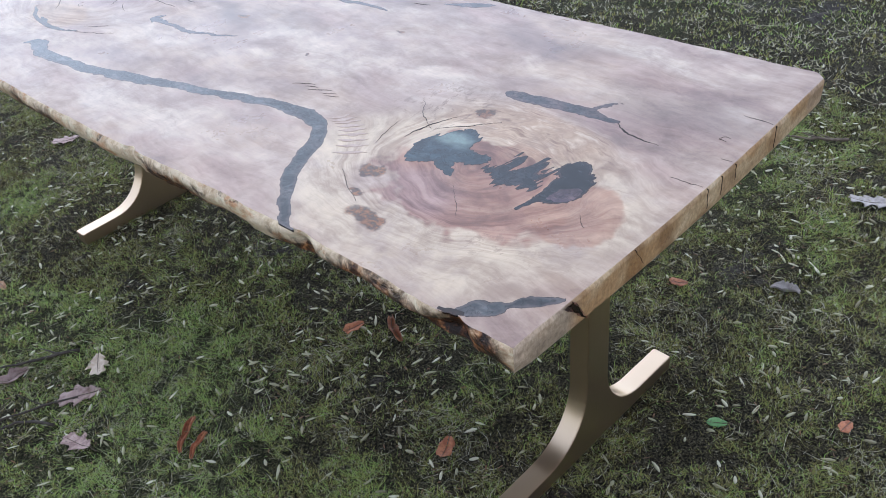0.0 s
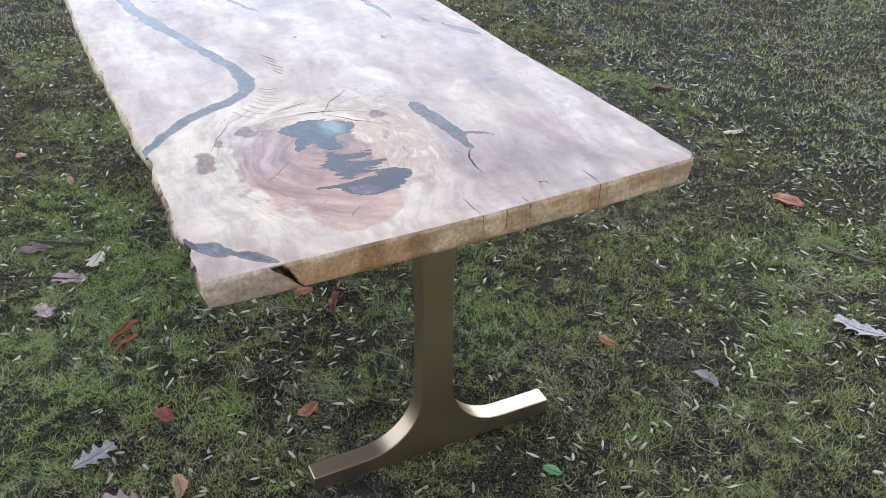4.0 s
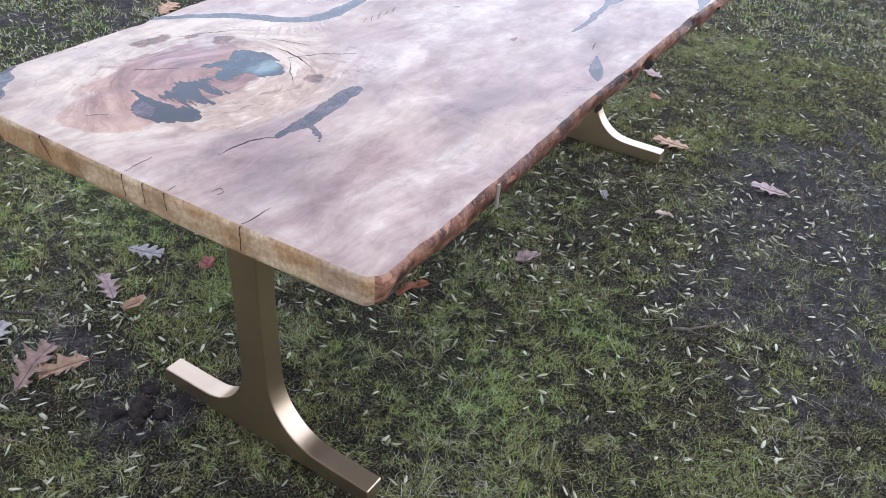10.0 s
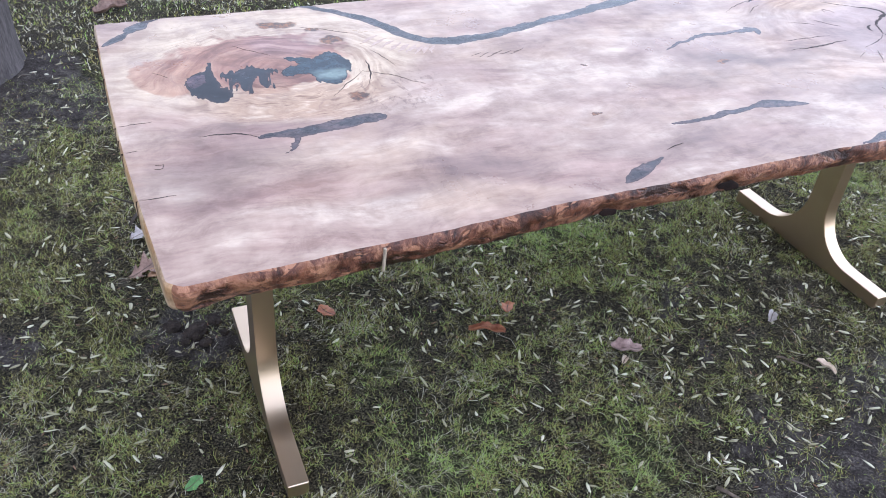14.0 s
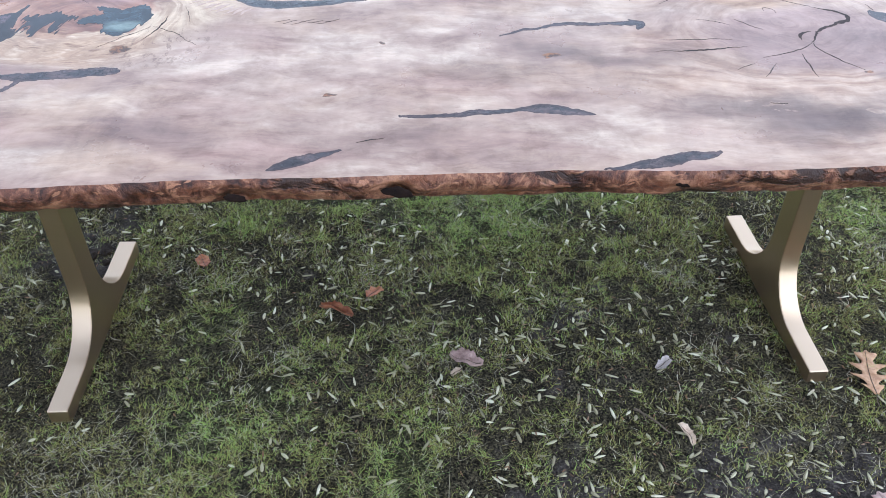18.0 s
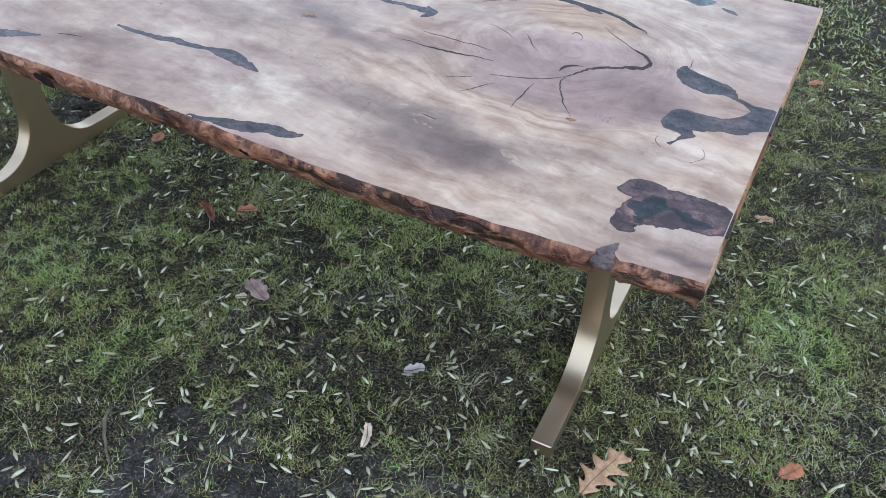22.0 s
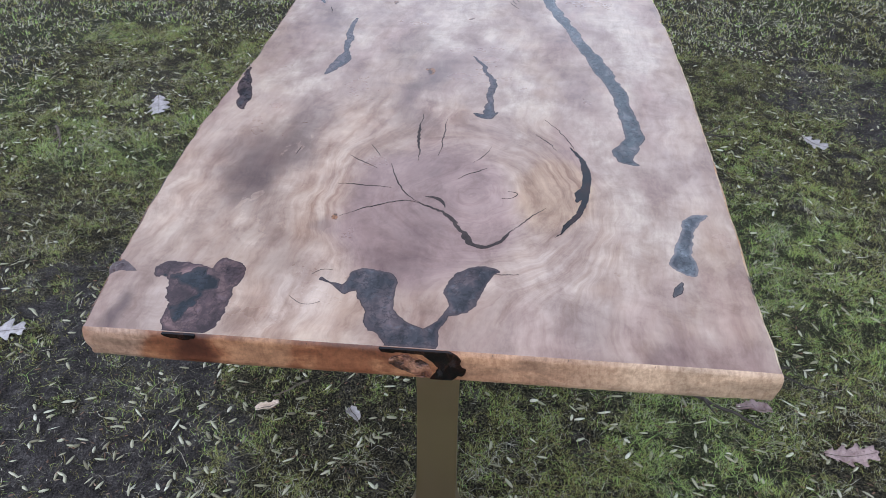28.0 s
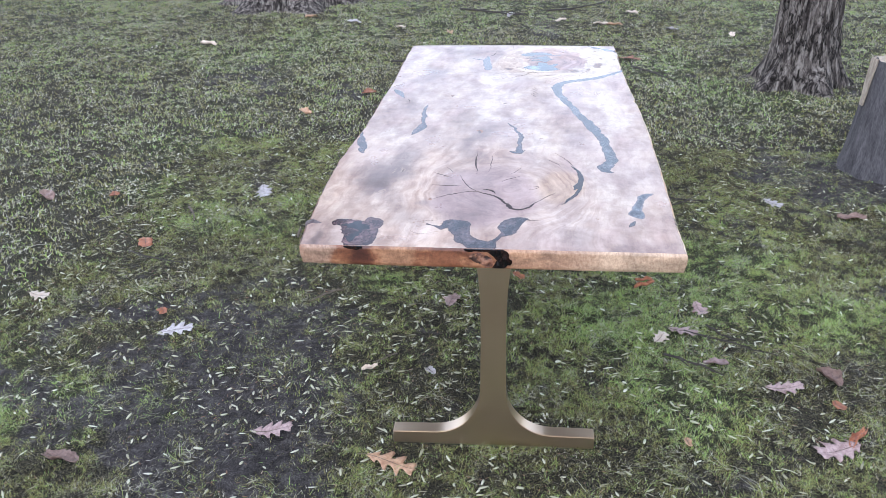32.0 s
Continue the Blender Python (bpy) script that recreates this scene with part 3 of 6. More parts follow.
def hashed(ix, iy, seed):
    h = (ix.astype(np.int64) * 374761393 + iy.astype(np.int64) * 668265263 + seed * 974634777) & 0xFFFFFFFF
    h = ((h ^ (h >> 13)) * 1274126177) & 0xFFFFFFFF
    return ((h ^ (h >> 16)) & 0xFFFF) / 65535.0


def value_noise(x, y, seed=0):
    """Smooth noise from 0 to 1 on the plan, for arrays."""
    x, y = np.asarray(x, float), np.asarray(y, float)
    ix, iy = np.floor(x), np.floor(y)
    fx, fy = x - ix, y - iy
    fx, fy = fx * fx * (3 - 2 * fx), fy * fy * (3 - 2 * fy)
    a, b = hashed(ix, iy, seed), hashed(ix + 1, iy, seed)
    c, d = hashed(ix, iy + 1, seed), hashed(ix + 1, iy + 1, seed)
    return (a * (1 - fx) + b * fx) * (1 - fy) + (c * (1 - fx) + d * fx) * fy


def layered(x, y, scale, seed):
    return 0.5 * value_noise(x * scale, y * scale, seed) + 0.3 * value_noise(x * scale * 2.3, y * scale * 2.3, seed + 1) + 0.2 * value_noise(x * scale * 5.1, y * scale * 5.1, seed + 2)


def step_up(lo, hi, v):
    t = np.clip((v - lo) / (hi - lo), 0, 1)
    return t * t * (3 - 2 * t)


def hump(x, y, cx, cy, r):
    return np.exp(-((x - cx) ** 2 + (y - cy) ** 2) / (r * r))


def mud_at(x, y):
    """Where the soil lies bare."""
    v = 0.45 * layered(x, y, 1.5, 11) + 0.55 * layered(x, y, 6.5, 14)
    for cx, cy, r, much in ((0.5, -0.62, 0.30, 0.16), (0.85, -1.0, 0.55, 0.15), (1.05, -0.45, 0.25, 0.14), (0.03, -0.72, 0.22, 0.12), (-0.28, -0.54, 0.15, 0.10), (1.0, -1.5, 0.4, 0.14), (1.3, -0.6, 0.4, 0.12), (0.56, -0.2, 0.14, 0.08),
                            (-1.35, 1.72, 0.32, 0.30), (-1.08, 1.85, 0.28, 0.2), (-1.2, 2.1, 0.2, 0.3), (-0.80, 0.40, 0.13, 0.35), (-0.10, 0.36, 0.18, 0.10), (0.76, 0.47, 0.18, 0.10), (1.15, 0.72, 0.12, 0.08), (0.90, 0.38, 0.12, 0.10), (-3.0, 2.3, 0.5, 0.12),
                            (-0.3, -0.2, 0.3, -0.14), (0.12, -0.15, 0.2, -0.12), (0.1, -0.37, 0.12, -0.12), (0.45, 0.65, 0.35, -0.12), (0.8, 0.82, 0.3, -0.12), (-0.4, 0.17, 0.2, -0.10), (-0.4, -1.0, 0.3, -0.1), (1.5, 0.56, 0.25, -0.1), (-0.1, 0.9, 0.4, -0.08)):
        v = v + much * hump(x, y, cx, cy, r)
    v = v - 0.06 * step_up(0.5, 3.0, np.abs(x - 0.5)) + 0.10 * (value_noise(x * 45, y * 45, 17) - 0.5)
    return step_up(0.53, 0.73, v)


def fresh_at(x, y):
    """Where the green stands brightest."""
    v = 0.62 * layered(x, y, 1.1, 31) + 0.38 * layered(x, y, 8.0, 35)
    for cx, cy, r, much in ((0.41, 0.58, 0.16, 0.22), (0.62, 0.81, 0.2, 0.16), (0.78, 0.75, 0.18, 0.18), (0.92, 0.90, 0.2, 0.14), (0.12, -0.36, 0.10, 0.26), (-0.3, -0.2, 0.22, 0.12), (0.12, -0.14, 0.14, 0.14), (-0.46, -1.04, 0.3, 0.2), (0.44, 2.2, 0.4, 0.16), (1.49, 0.57, 0.18, 0.2), (0.06, 1.3, 0.4, 0.12),
                            (-2.4, 1.7, 0.7, 0.16), (-3.6, 1.4, 0.7, 0.16), (-0.1, 0.38, 0.2, -0.2), (0.0, 0.03, 0.16, -0.12), (-0.02, -0.12, 0.10, -0.15), (0.76, 0.47, 0.2, -0.1), (0.6, -0.6, 0.5, -0.14)):
        v = v + much * hump(x, y, cx, cy, r)
    return step_up(0.50, 0.72, v)


def tuft_at(x, y):
    """Where moss and grass stand thick, with bare gaps between."""
    return 0.25 * layered(x, y, 7.0, 131) + 0.40 * layered(x, y, 26.0, 135) + 0.35 * layered(x, y, 64.0, 139)


def ground_z(x, y):
    """Height of the ground's skin."""
    r = np.hypot(np.asarray(x, float) - 0.2, np.asarray(y, float) - 0.2)
    z = -0.012 + 0.012 * (layered(x, y, 2.2, 51) - 0.5) + 0.010 * (value_noise(x * 14, y * 14, 61) - 0.5)
    z = z + 0.5 * step_up(8, 40, r) * (layered(x, y, 0.07, 71) - 0.5)
    return z + 0.02 * hump(x, y, -3.1, 2.05, 0.75) + 0.04 * hump(x, y, -6.4, -2.8, 1.2)


# ---- the ground, one sheet to the horizon ----
def build_ground():
    u = np.linspace(-1, 1, 321)
    grow = np.sinh(u * 6.2) / np.sinh(6.2) * 600.0
    grow = np.where(np.abs(u) < 0.62, u * 4.6 / 0.62, np.sign(u) * (4.6 + (np.abs(grow) - np.abs(np.sinh(0.62 * 6.2) / np.sinh(6.2) * 600)).clip(0)))
    gx, gy = np.meshgrid(grow - 0.3, grow + 0.2, indexing="ij")
    n = len(u)
    co = np.stack([gx, gy, ground_z(gx, gy)], -1).reshape(-1, 3)
    idx = np.arange(n * n).reshape(n, n)
    quads = np.stack([idx[:-1, :-1], idx[1:, :-1], idx[1:, 1:], idx[:-1, 1:]], -1).reshape(-1, 4)
    ob = mesh_from_arrays("ground", co, quads, None, SOIL, {"mud": mud_at(co[:, 0], co[:, 1]), "fresh": fresh_at(co[:, 0], co[:, 1])}, True)
    return tagged(ob, "patchy lawn of moss, thin grass and bare damp soil", "ground", kind="structure")


def mesh_from_arrays(name, co, quads, tris, material, attrs=None, smooth=False):
    me = bpy.data.meshes.new(name)
    parts = [q for q in (quads, tris) if q is not None]
    sizes = np.concatenate([np.full(len(q), q.shape[1]) for q in parts])
    loops = np.concatenate([q.ravel() for q in parts]).astype(np.int32)
    me.vertices.add(len(co))
    me.vertices.foreach_set("co", np.ascontiguousarray(co, np.float32).ravel())
    me.loops.add(len(loops))
    me.loops.foreach_set("vertex_index", loops)
    me.polygons.add(len(sizes))
    me.polygons.foreach_set("loop_start", np.concatenate([[0], np.cumsum(sizes)[:-1]]).astype(np.int32))
    if smooth:
        me.polygons.foreach_set("use_smooth", np.ones(len(sizes), bool))
    me.update(calc_edges=True)
    for key, values in (attrs or {}).items():
        me.attributes.new(key, "FLOAT", "POINT").data.foreach_set("value", np.ascontiguousarray(values, np.float32))
    me.materials.append(material)
    return new(name, me)


build_ground()

# ---- the table ----
TOP, UNDERSIDE = 0.76, 0.708


def smooth_through(knots, s):
    """A smooth curve through (x, y) knots, read at the positions s."""
    xs, ys = np.array(knots, float).T
    m = np.gradient(ys, xs)
    i = np.clip(np.searchsorted(xs, s) - 1, 0, len(xs) - 2)
    h = xs[i + 1] - xs[i]
    t = (s - xs[i]) / h
    return ys[i] * (1 + 2 * t) * (1 - t) ** 2 + m[i] * h * t * (1 - t) ** 2 + ys[i + 1] * t * t * (3 - 2 * t) + m[i + 1] * h * t * t * (t - 1)


NEAR_EDGE = [(-0.882, -0.351), (-0.56, -0.339), (-0.29, -0.322), (0.05, -0.314), (0.45, -0.302), (0.70, -0.308), (0.92, -0.299), (1.16, -0.280), (1.352, -0.259)]
FAR_EDGE = [(-0.905, 0.605), (-0.78, 0.612), (-0.63, 0.613), (-0.46, 0.618), (-0.2, 0.630), (0.02, 0.642), (0.25, 0.656), (0.5, 0.664), (0.9, 0.669), (1.1, 0.671), (1.319, 0.676)]


def slab_outline():
    """The rim of the top, anticlockwise, with what lies along it: 0 near edge, 1 end B, 2 far edge, 3 end A."""
    xs = np.linspace(-0.882, 1.352, 300)
    ys = smooth_through(NEAR_EDGE, xs)
    ys = ys + 0.004 * (value_noise(xs * 18, xs * 0, 3) - 0.5) + 0.0022 * (value_noise(xs * 60, xs * 0, 4) - 0.5)
    ys = ys + 0.022 * np.exp(-((xs - 1.212) / 0.012) ** 2)  # the small bark inclusion that notches the edge
    near = [(x, y, 0) for x, y in zip(xs, ys)]
    xs2 = np.linspace(1.319, -0.905, 300)
    ys2 = smooth_through(FAR_EDGE, xs2)
    ys2 = ys2 + 0.0035 * (value_noise(xs2 * 15, xs2 * 0, 5) - 0.5) + 0.0018 * (value_noise(xs2 * 55, xs2 * 0, 6) - 0.5)
    ys2 = ys2 - 0.008 * np.exp(-((xs2 - 0.03) / 0.012) ** 2) - 0.006 * np.exp(-((xs2 + 0.47) / 0.02) ** 2) - 0.008 * np.exp(-((xs2 + 0.80) / 0.015) ** 2)
    far = [(x, y, 2) for x, y in zip(xs2, ys2)]
    end_b = [(near[-1][0] + (far[0][0] - near[-1][0]) * t, near[-1][1] + (far[0][1] - near[-1][1]) * t, 1) for t in np.linspace(0, 1, 42)[1:-1]]
    end_a = [(far[-1][0] + (near[0][0] - far[-1][0]) * t - 0.012 * math.sin(t * math.pi), far[-1][1] + (near[0][1] - far[-1][1]) * t, 3) for t in np.linspace(0, 1, 130)[1:-1]]
    return near + end_b + far + end_a


def build_table():
    table = tagged(new("dining_table"), "live-edge wood slab table with resin inlays and bronze legs", "table", kind="")
    ring = slab_outline()
    n = len(ring)
    p = np.array([(x, y) for x, y, _ in ring])
    side = np.array([s for *_, s in ring])
    worn = np.exp(-(np.hypot(p[:, 0] + 0.882, p[:, 1] + 0.351) / 0.010) ** 2)[:, None]
    for _ in range(60):  # the corner by the dark edge is rounded off
        p = p + worn * 0.5 * ((np.roll(p, 1, 0) + np.roll(p, -1, 0)) / 2 - p)
    d = np.roll(p, -1, 0) - np.roll(p, 1, 0)
    d /= np.linalg.norm(d, axis=1)[:, None]
    out = np.stack([d[:, 1], -d[:, 0]], -1)
    for _ in range(3):
        out = (out + np.roll(out, 1, 0) + np.roll(out, -1, 0)) / 3
    live = np.where((side == 0) | (side == 2), 1.0, 0.0)
    for _ in range(12):
        live = (live + np.roll(live, 1) + np.roll(live, -1)) / 3
    s = np.concatenate([[0], np.cumsum(np.linalg.norm(np.diff(p, axis=0), axis=1))])
    rows = []
    levels = np.linspace(0, 1, 12)
    for t in levels:
        z = TOP + (UNDERSIDE - TOP) * t
        swell = 0.006 * math.sin(math.pi * min(1.0, t * 1.3)) - 0.010 * t * t
        rough = (value_noise(s * 16, s * 0 + t * 2.2, 21) - 0.5) * 0.009 + (value_noise(s * 46, s * 0 + t * 4, 22) - 0.5) * 0.005 + (value_noise(s * 130, s * 0 + t * 9, 23) - 0.5) * 0.003
        rough = rough * min(1.0, t * 3) * np.where(side == 2, 0.55, 1.0)
        # hollows left by bark
        dents = sum(-depth * np.exp(-((p[:, 0] - cx) / wx) ** 2 - ((t - ct) / 0.28) ** 2) * (side == sd)
                    for cx, wx, ct, depth, sd in ((0.13, 0.022, 0.55, 0.022, 0), (-0.14, 0.02, 0.7, 0.012, 0), (0.72, 0.03, 0.6, 0.012, 0), (-0.47, 0.03, 0.4, 0.016, 2), (-0.80, 0.03, 0.3, 0.014, 2), (0.0, 0.02, 0.4, 0.010, 2), (-0.60, 0.11, 0.85, 0.026, 2), (-0.78, 0.05, 0.7, 0.018, 2)))
        edge_round = -0.003 * (1 - min(1, t * 10)) - 0.003 * max(0, (t - 0.9) * 10)
        off = (swell + rough + dents) * live + edge_round
        rows.append(np.concatenate([p + out * off[:, None], np.full((n, 1), z)], 1))
    # the flat top and the underside, each with its own eased edge
    rim = np.concatenate([p - out * 0.003, np.full((n, 1), TOP)], 1)
    from_lists("tabletop", rim, [tuple(range(n))], WOOD, table, "pinkish cream figured wood with burl and cracks")
    from_lists("underside", rows[-1], [tuple(reversed(range(n)))], UNDER, table, "rough plain wood underside")
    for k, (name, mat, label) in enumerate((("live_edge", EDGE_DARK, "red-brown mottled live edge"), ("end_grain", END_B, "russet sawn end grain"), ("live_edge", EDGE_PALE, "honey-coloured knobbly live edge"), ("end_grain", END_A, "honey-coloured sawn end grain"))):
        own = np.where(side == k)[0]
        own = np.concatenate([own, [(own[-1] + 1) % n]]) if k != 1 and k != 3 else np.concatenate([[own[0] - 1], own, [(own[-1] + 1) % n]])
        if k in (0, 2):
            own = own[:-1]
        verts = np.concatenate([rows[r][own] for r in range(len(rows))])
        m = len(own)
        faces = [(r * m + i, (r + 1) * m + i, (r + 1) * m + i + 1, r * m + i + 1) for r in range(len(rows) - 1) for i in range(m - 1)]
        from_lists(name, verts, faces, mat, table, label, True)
    return table


TABLE = build_table()
LAYER = [0]


def stroke_plate(name, spine, material, label="", grow=0.0, ragged=0.25, seed=0, parent=None, z=None, step=0.004, wander=0.0):
    """An inlay let into the top: a ragged band along a spine of (x, y, half width), with a real edge below the surface."""
    pts = np.array(spine, float)
    seg = np.concatenate([[0], np.cumsum(np.linalg.norm(np.diff(pts[:, :2], axis=0), axis=1))])
    s = np.linspace(0, seg[-1], max(6, int(seg[-1] / step)))
    c = np.stack([smooth_through(list(zip(seg, pts[:, i])), s) for i in range(3)], -1)
    half = np.maximum(c[:, 2], 0.0003)
    d = np.gradient(c[:, :2], axis=0)
    d /= np.linalg.norm(d, axis=1)[:, None] + 1e-9
    nrm = np.stack([-d[:, 1], d[:, 0]], -1)
    if wander:
        c[:, :2] += nrm * (wander * ((value_noise(s * 45, s * 0 + seed * 1.7, 85) - 0.5) * 2 + (value_noise(s * 160, s * 0 + seed * 1.7, 86) - 0.5)))[:, None]
    left = half * (1 + ragged * 2 * (0.6 * value_noise(s * 60, s * 0 + seed, 81) + 0.4 * value_noise(s * 190, s * 0 + seed, 82) - 0.5)) + grow
    right = half * (1 + ragged * 2 * (0.6 * value_noise(s * 60, s * 0 + seed, 83) + 0.4 * value_noise(s * 190, s * 0 + seed, 84) - 0.5)) + grow
    a, b = c[:, :2] + nrm * left[:, None], c[:, :2] - nrm * right[:, None]
    head, tail = c[:1, :2] - d[:1] * (half[0] * 0.8 + grow), c[-1:, :2] + d[-1:] * (half[-1] * 0.8 + grow)
    # keep the inlay on the slab
    for arr in (a, b, head, tail):
        lo = smooth_through(NEAR_EDGE, np.clip(arr[:, 0], -0.88, 1.35)) + 0.001
        hi = smooth_through(FAR_EDGE, np.clip(arr[:, 0], -0.90, 1.315)) - 0.001
        arr[:, 1] = np.clip(arr[:, 1], lo, hi)
        arr[:, 0] = np.clip(arr[:, 0], -0.900, 1.3385 - 0.035 * arr[:, 1])
    LAYER[0] += 1
    top = TOP + 0.00012 + 0.000005 * LAYER[0] if z is None else z
    m = len(s)
    loop = np.concatenate([head, b, tail, a[::-1]])
    k = len(loop)
    verts = [(x, y, top + 1e-6 * (min(i, k - i) if i <= m + 1 else k - i)) for i, (x, y) in enumerate(loop)] + [(x, y, TOP - 0.003) for x, y in loop]
    faces = []
    ib, ia = list(range(1, m + 1)), list(range(2 * m + 1, m + 1, -1))
    for i in range(m - 1):
        faces.append((ib[i], ib[i + 1], ia[i + 1], ia[i]))
    faces += [(0, ib[0], ia[0]), (m + 1, ia[-1], ib[-1])]
    faces += [(i, k + i, k + (i + 1) % k, (i + 1) % k) for i in range(k)]
    return from_lists(name, verts, faces, material, parent or TABLE, label)


def band_field(gx, gy, x, y, spines):
    """How far inside the union of bands along spines of (x, y, half width) each place lies; below 0 outside. gx, gy: the grid's lines."""
    f = np.full(x.shape, -1.0)
    for spine in spines:
        pts = np.array(spine, float)
        seg = np.concatenate([[0], np.cumsum(np.linalg.norm(np.diff(pts[:, :2], axis=0), axis=1))])
        s = np.linspace(0, seg[-1], max(6, int(seg[-1] / 0.003)))
        for cx, cy, h in np.stack([smooth_through(list(zip(seg, pts[:, i])), s) for i in range(3)], -1):
            h = max(h, 0.0006)
            i0, i1 = np.searchsorted(gx, (cx - h - 0.04, cx + h + 0.04))
            j0, j1 = np.searchsorted(gy, (cy - h - 0.04, cy + h + 0.04))
            win = (slice(i0, i1), slice(j0, j1))
            f[win] = np.maximum(f[win], h - np.hypot(x[win] - cx, y[win] - cy))
    return f


def inlay(name, label, material, *spines, warp=0.0045, feather=0.0, along=0.0, cell=0.0018, seed=1):
    """A resin fill let into the top: bands along spines, melted together, with a wandering outline, a real edge and its inset from the rim."""
    allp = np.array([p for sp in spines for p in sp], float)
    pad = allp[:, 2].max() + 0.014
    gx = np.arange(allp[:, 0].min() - pad, allp[:, 0].max() + pad, cell)
    gy = np.arange(allp[:, 1].min() - pad, allp[:, 1].max() + pad, cell)
    X, Y = np.meshgrid(gx, gy, indexing="ij")
    # the outline wanders at three scales, and frays along the grain
    sx, sy = ((2 * value_noise(X * 34, Y * 34, seed + q) - 1) * 1.0 + (2 * value_noise(X * 95, Y * 95, seed + q + 1) - 1) * 0.45 + (2 * value_noise(X * 260, Y * 260, seed + q + 2) - 1) * 0.2 for q in (5, 9))
    f = band_field(gx, gy, X + warp * sx, Y + warp * sy, spines) + 0.0012 * (value_noise(X * 330, Y * 330, seed + 2) - 0.5)
    if feather:
        u, v = X * math.cos(along) + Y * math.sin(along), -X * math.sin(along) + Y * math.cos(along)
        f = f + feather * 2 * (0.5 * value_noise(u * 14, v * 130, seed + 3) + 0.5 * value_noise(u * 26, v * 300, seed + 4) - 0.5)
    lo = smooth_through(NEAR_EDGE, np.clip(X, -0.88, 1.35)) + 0.001
    hi = smooth_through(FAR_EDGE, np.clip(X, -0.90, 1.315)) - 0.001
    f = np.minimum.reduce([f, Y - lo, hi - Y, 1.3385 - 0.035 * Y - X, X + 0.900])
    LAYER[0] += 1
    top = TOP + 0.00012 + 0.000005 * LAYER[0]
    return plate(name, label, material, gx, gy, f, lambda x, y, low: (x, y, TOP - 0.003 if low else top))


def plate(name, label, material, gx, gy, f, place):
    """The mesh of all places of a grid where the field f is above 0, with walls round it; place(u, v, low) sets it into the slab."""
    inside = f > 0
    verts, depth, faces, ids = [], [], [], {}

    def vert(key, u, v, d, low=False):
        if key not in ids:
            ids[key] = len(verts)
            verts.append(place(u, v, low))
            depth.append(d)
        return ids[key]

    some = inside[:-1, :-1] | inside[1:, :-1] | inside[1:, 1:] | inside[:-1, 1:]
    for i, j in zip(*np.nonzero(some)):
        corners = ((i, j), (i + 1, j), (i + 1, j + 1), (i, j + 1))
        poly, cuts = [], []
        for a, b in zip(corners, corners[1:] + corners[:1]):
            fa, fb = f[a], f[b]
            if fa > 0:
                poly.append(vert(a, gx[a[0]], gy[a[1]], fa))
            if (fa > 0) != (fb > 0):
                t = fa / (fa - fb)
                u, v = gx[a[0]] + (gx[b[0]] - gx[a[0]]) * t, gy[a[1]] + (gy[b[1]] - gy[a[1]]) * t
                key = (min(a, b), max(a, b))
                poly.append(vert(key, u, v, 0.0))
                cuts.append((fa > 0, poly[-1], vert((key, "low"), u, v, 0.0, True)))
        if len(poly) > 2:
            faces.append(tuple(poly))
        for c, (out, p, q) in enumerate(cuts):
            if out:
                _, p2, q2 = cuts[(c + 1) % len(cuts)]
                faces.append((p, q, q2, p2))
    ob = from_lists(name, verts, faces, material, TABLE, label)
    ob.data.attributes.new("inset", "FLOAT", "POINT").data.foreach_set("value", np.array(depth, np.float32))
    return ob


def crack(spine, width, seed=0, material=None, name="crack", label="fine dark drying crack"):
    pts = np.array(spine, float)
    taper = np.sin(np.linspace(0.06, 0.98, len(pts)) * math.pi) * width * 0.62
    stroke_plate(name, [(x, y, w) for (x, y), w in zip(pts, taper)], material or CRACK, label, 0.0, 0.85, seed, wander=0.0028, step=0.003)


# resin river that runs down the slab and turns round the burl
inlay("resin_river", "smoky blue-grey resin river", RESIN,
      [(0.786, 0.524, 0.004), (0.774, 0.508, 0.014), (0.685, 0.528, 0.0180), (0.585, 0.518, 0.0160), (0.46, 0.503, 0.0160), (0.33, 0.468, 0.0185), (0.20, 0.430, 0.0150), (0.07, 0.394, 0.0140), (-0.02, 0.369, 0.0150), (-0.09, 0.353, 0.0165), (-0.155, 0.350, 0.020), (-0.212, 0.367, 0.0185),
       (-0.255, 0.414, 0.0165), (-0.281, 0.462, 0.0165), (-0.305, 0.502, 0.0155), (-0.35, 0.549, 0.013), (-0.386, 0.583, 0.011), (-0.42, 0.607, 0.008), (-0.45, 0.616, 0.004)], seed=3)
# the burl's pool and its dark branches
inlay("resin_pool", "milky grey-teal resin pool with dark edges", RESIN_POOL, [(-0.446, 0.348, 0.010), (-0.450, 0.318, 0.031), (-0.462, 0.278, 0.043), (-0.470, 0.243, 0.031), (-0.475, 0.220, 0.010)], [(-0.500, 0.285, 0.028), (-0.535, 0.284, 0.020), (-0.563, 0.272, 0.009)], [(-0.500, 0.320, 0.018), (-0.522, 0.335, 0.011), (-0.540, 0.346, 0.004)],
      warp=0.007, feather=0.0045, along=1.35, cell=0.0014, seed=12)
inlay("resin_fringe", "dark feathered resin fill", RESIN_DARK, [(-0.578, 0.292, 0.007), (-0.600, 0.290, 0.017), (-0.630, 0.290, 0.026), (-0.662, 0.285, 0.018), (-0.680, 0.290, 0.005)], [(-0.602, 0.275, 0.015), (-0.602, 0.240, 0.009), (-0.594, 0.222, 0.003)], [(-0.637, 0.270, 0.015), (-0.645, 0.235, 0.010), (-0.640, 0.205, 0.003)], [(-0.666, 0.265, 0.010), (-0.672, 0.225, 0.004)],
      warp=0.006, feather=0.015, along=1.40, cell=0.0014, seed=18)
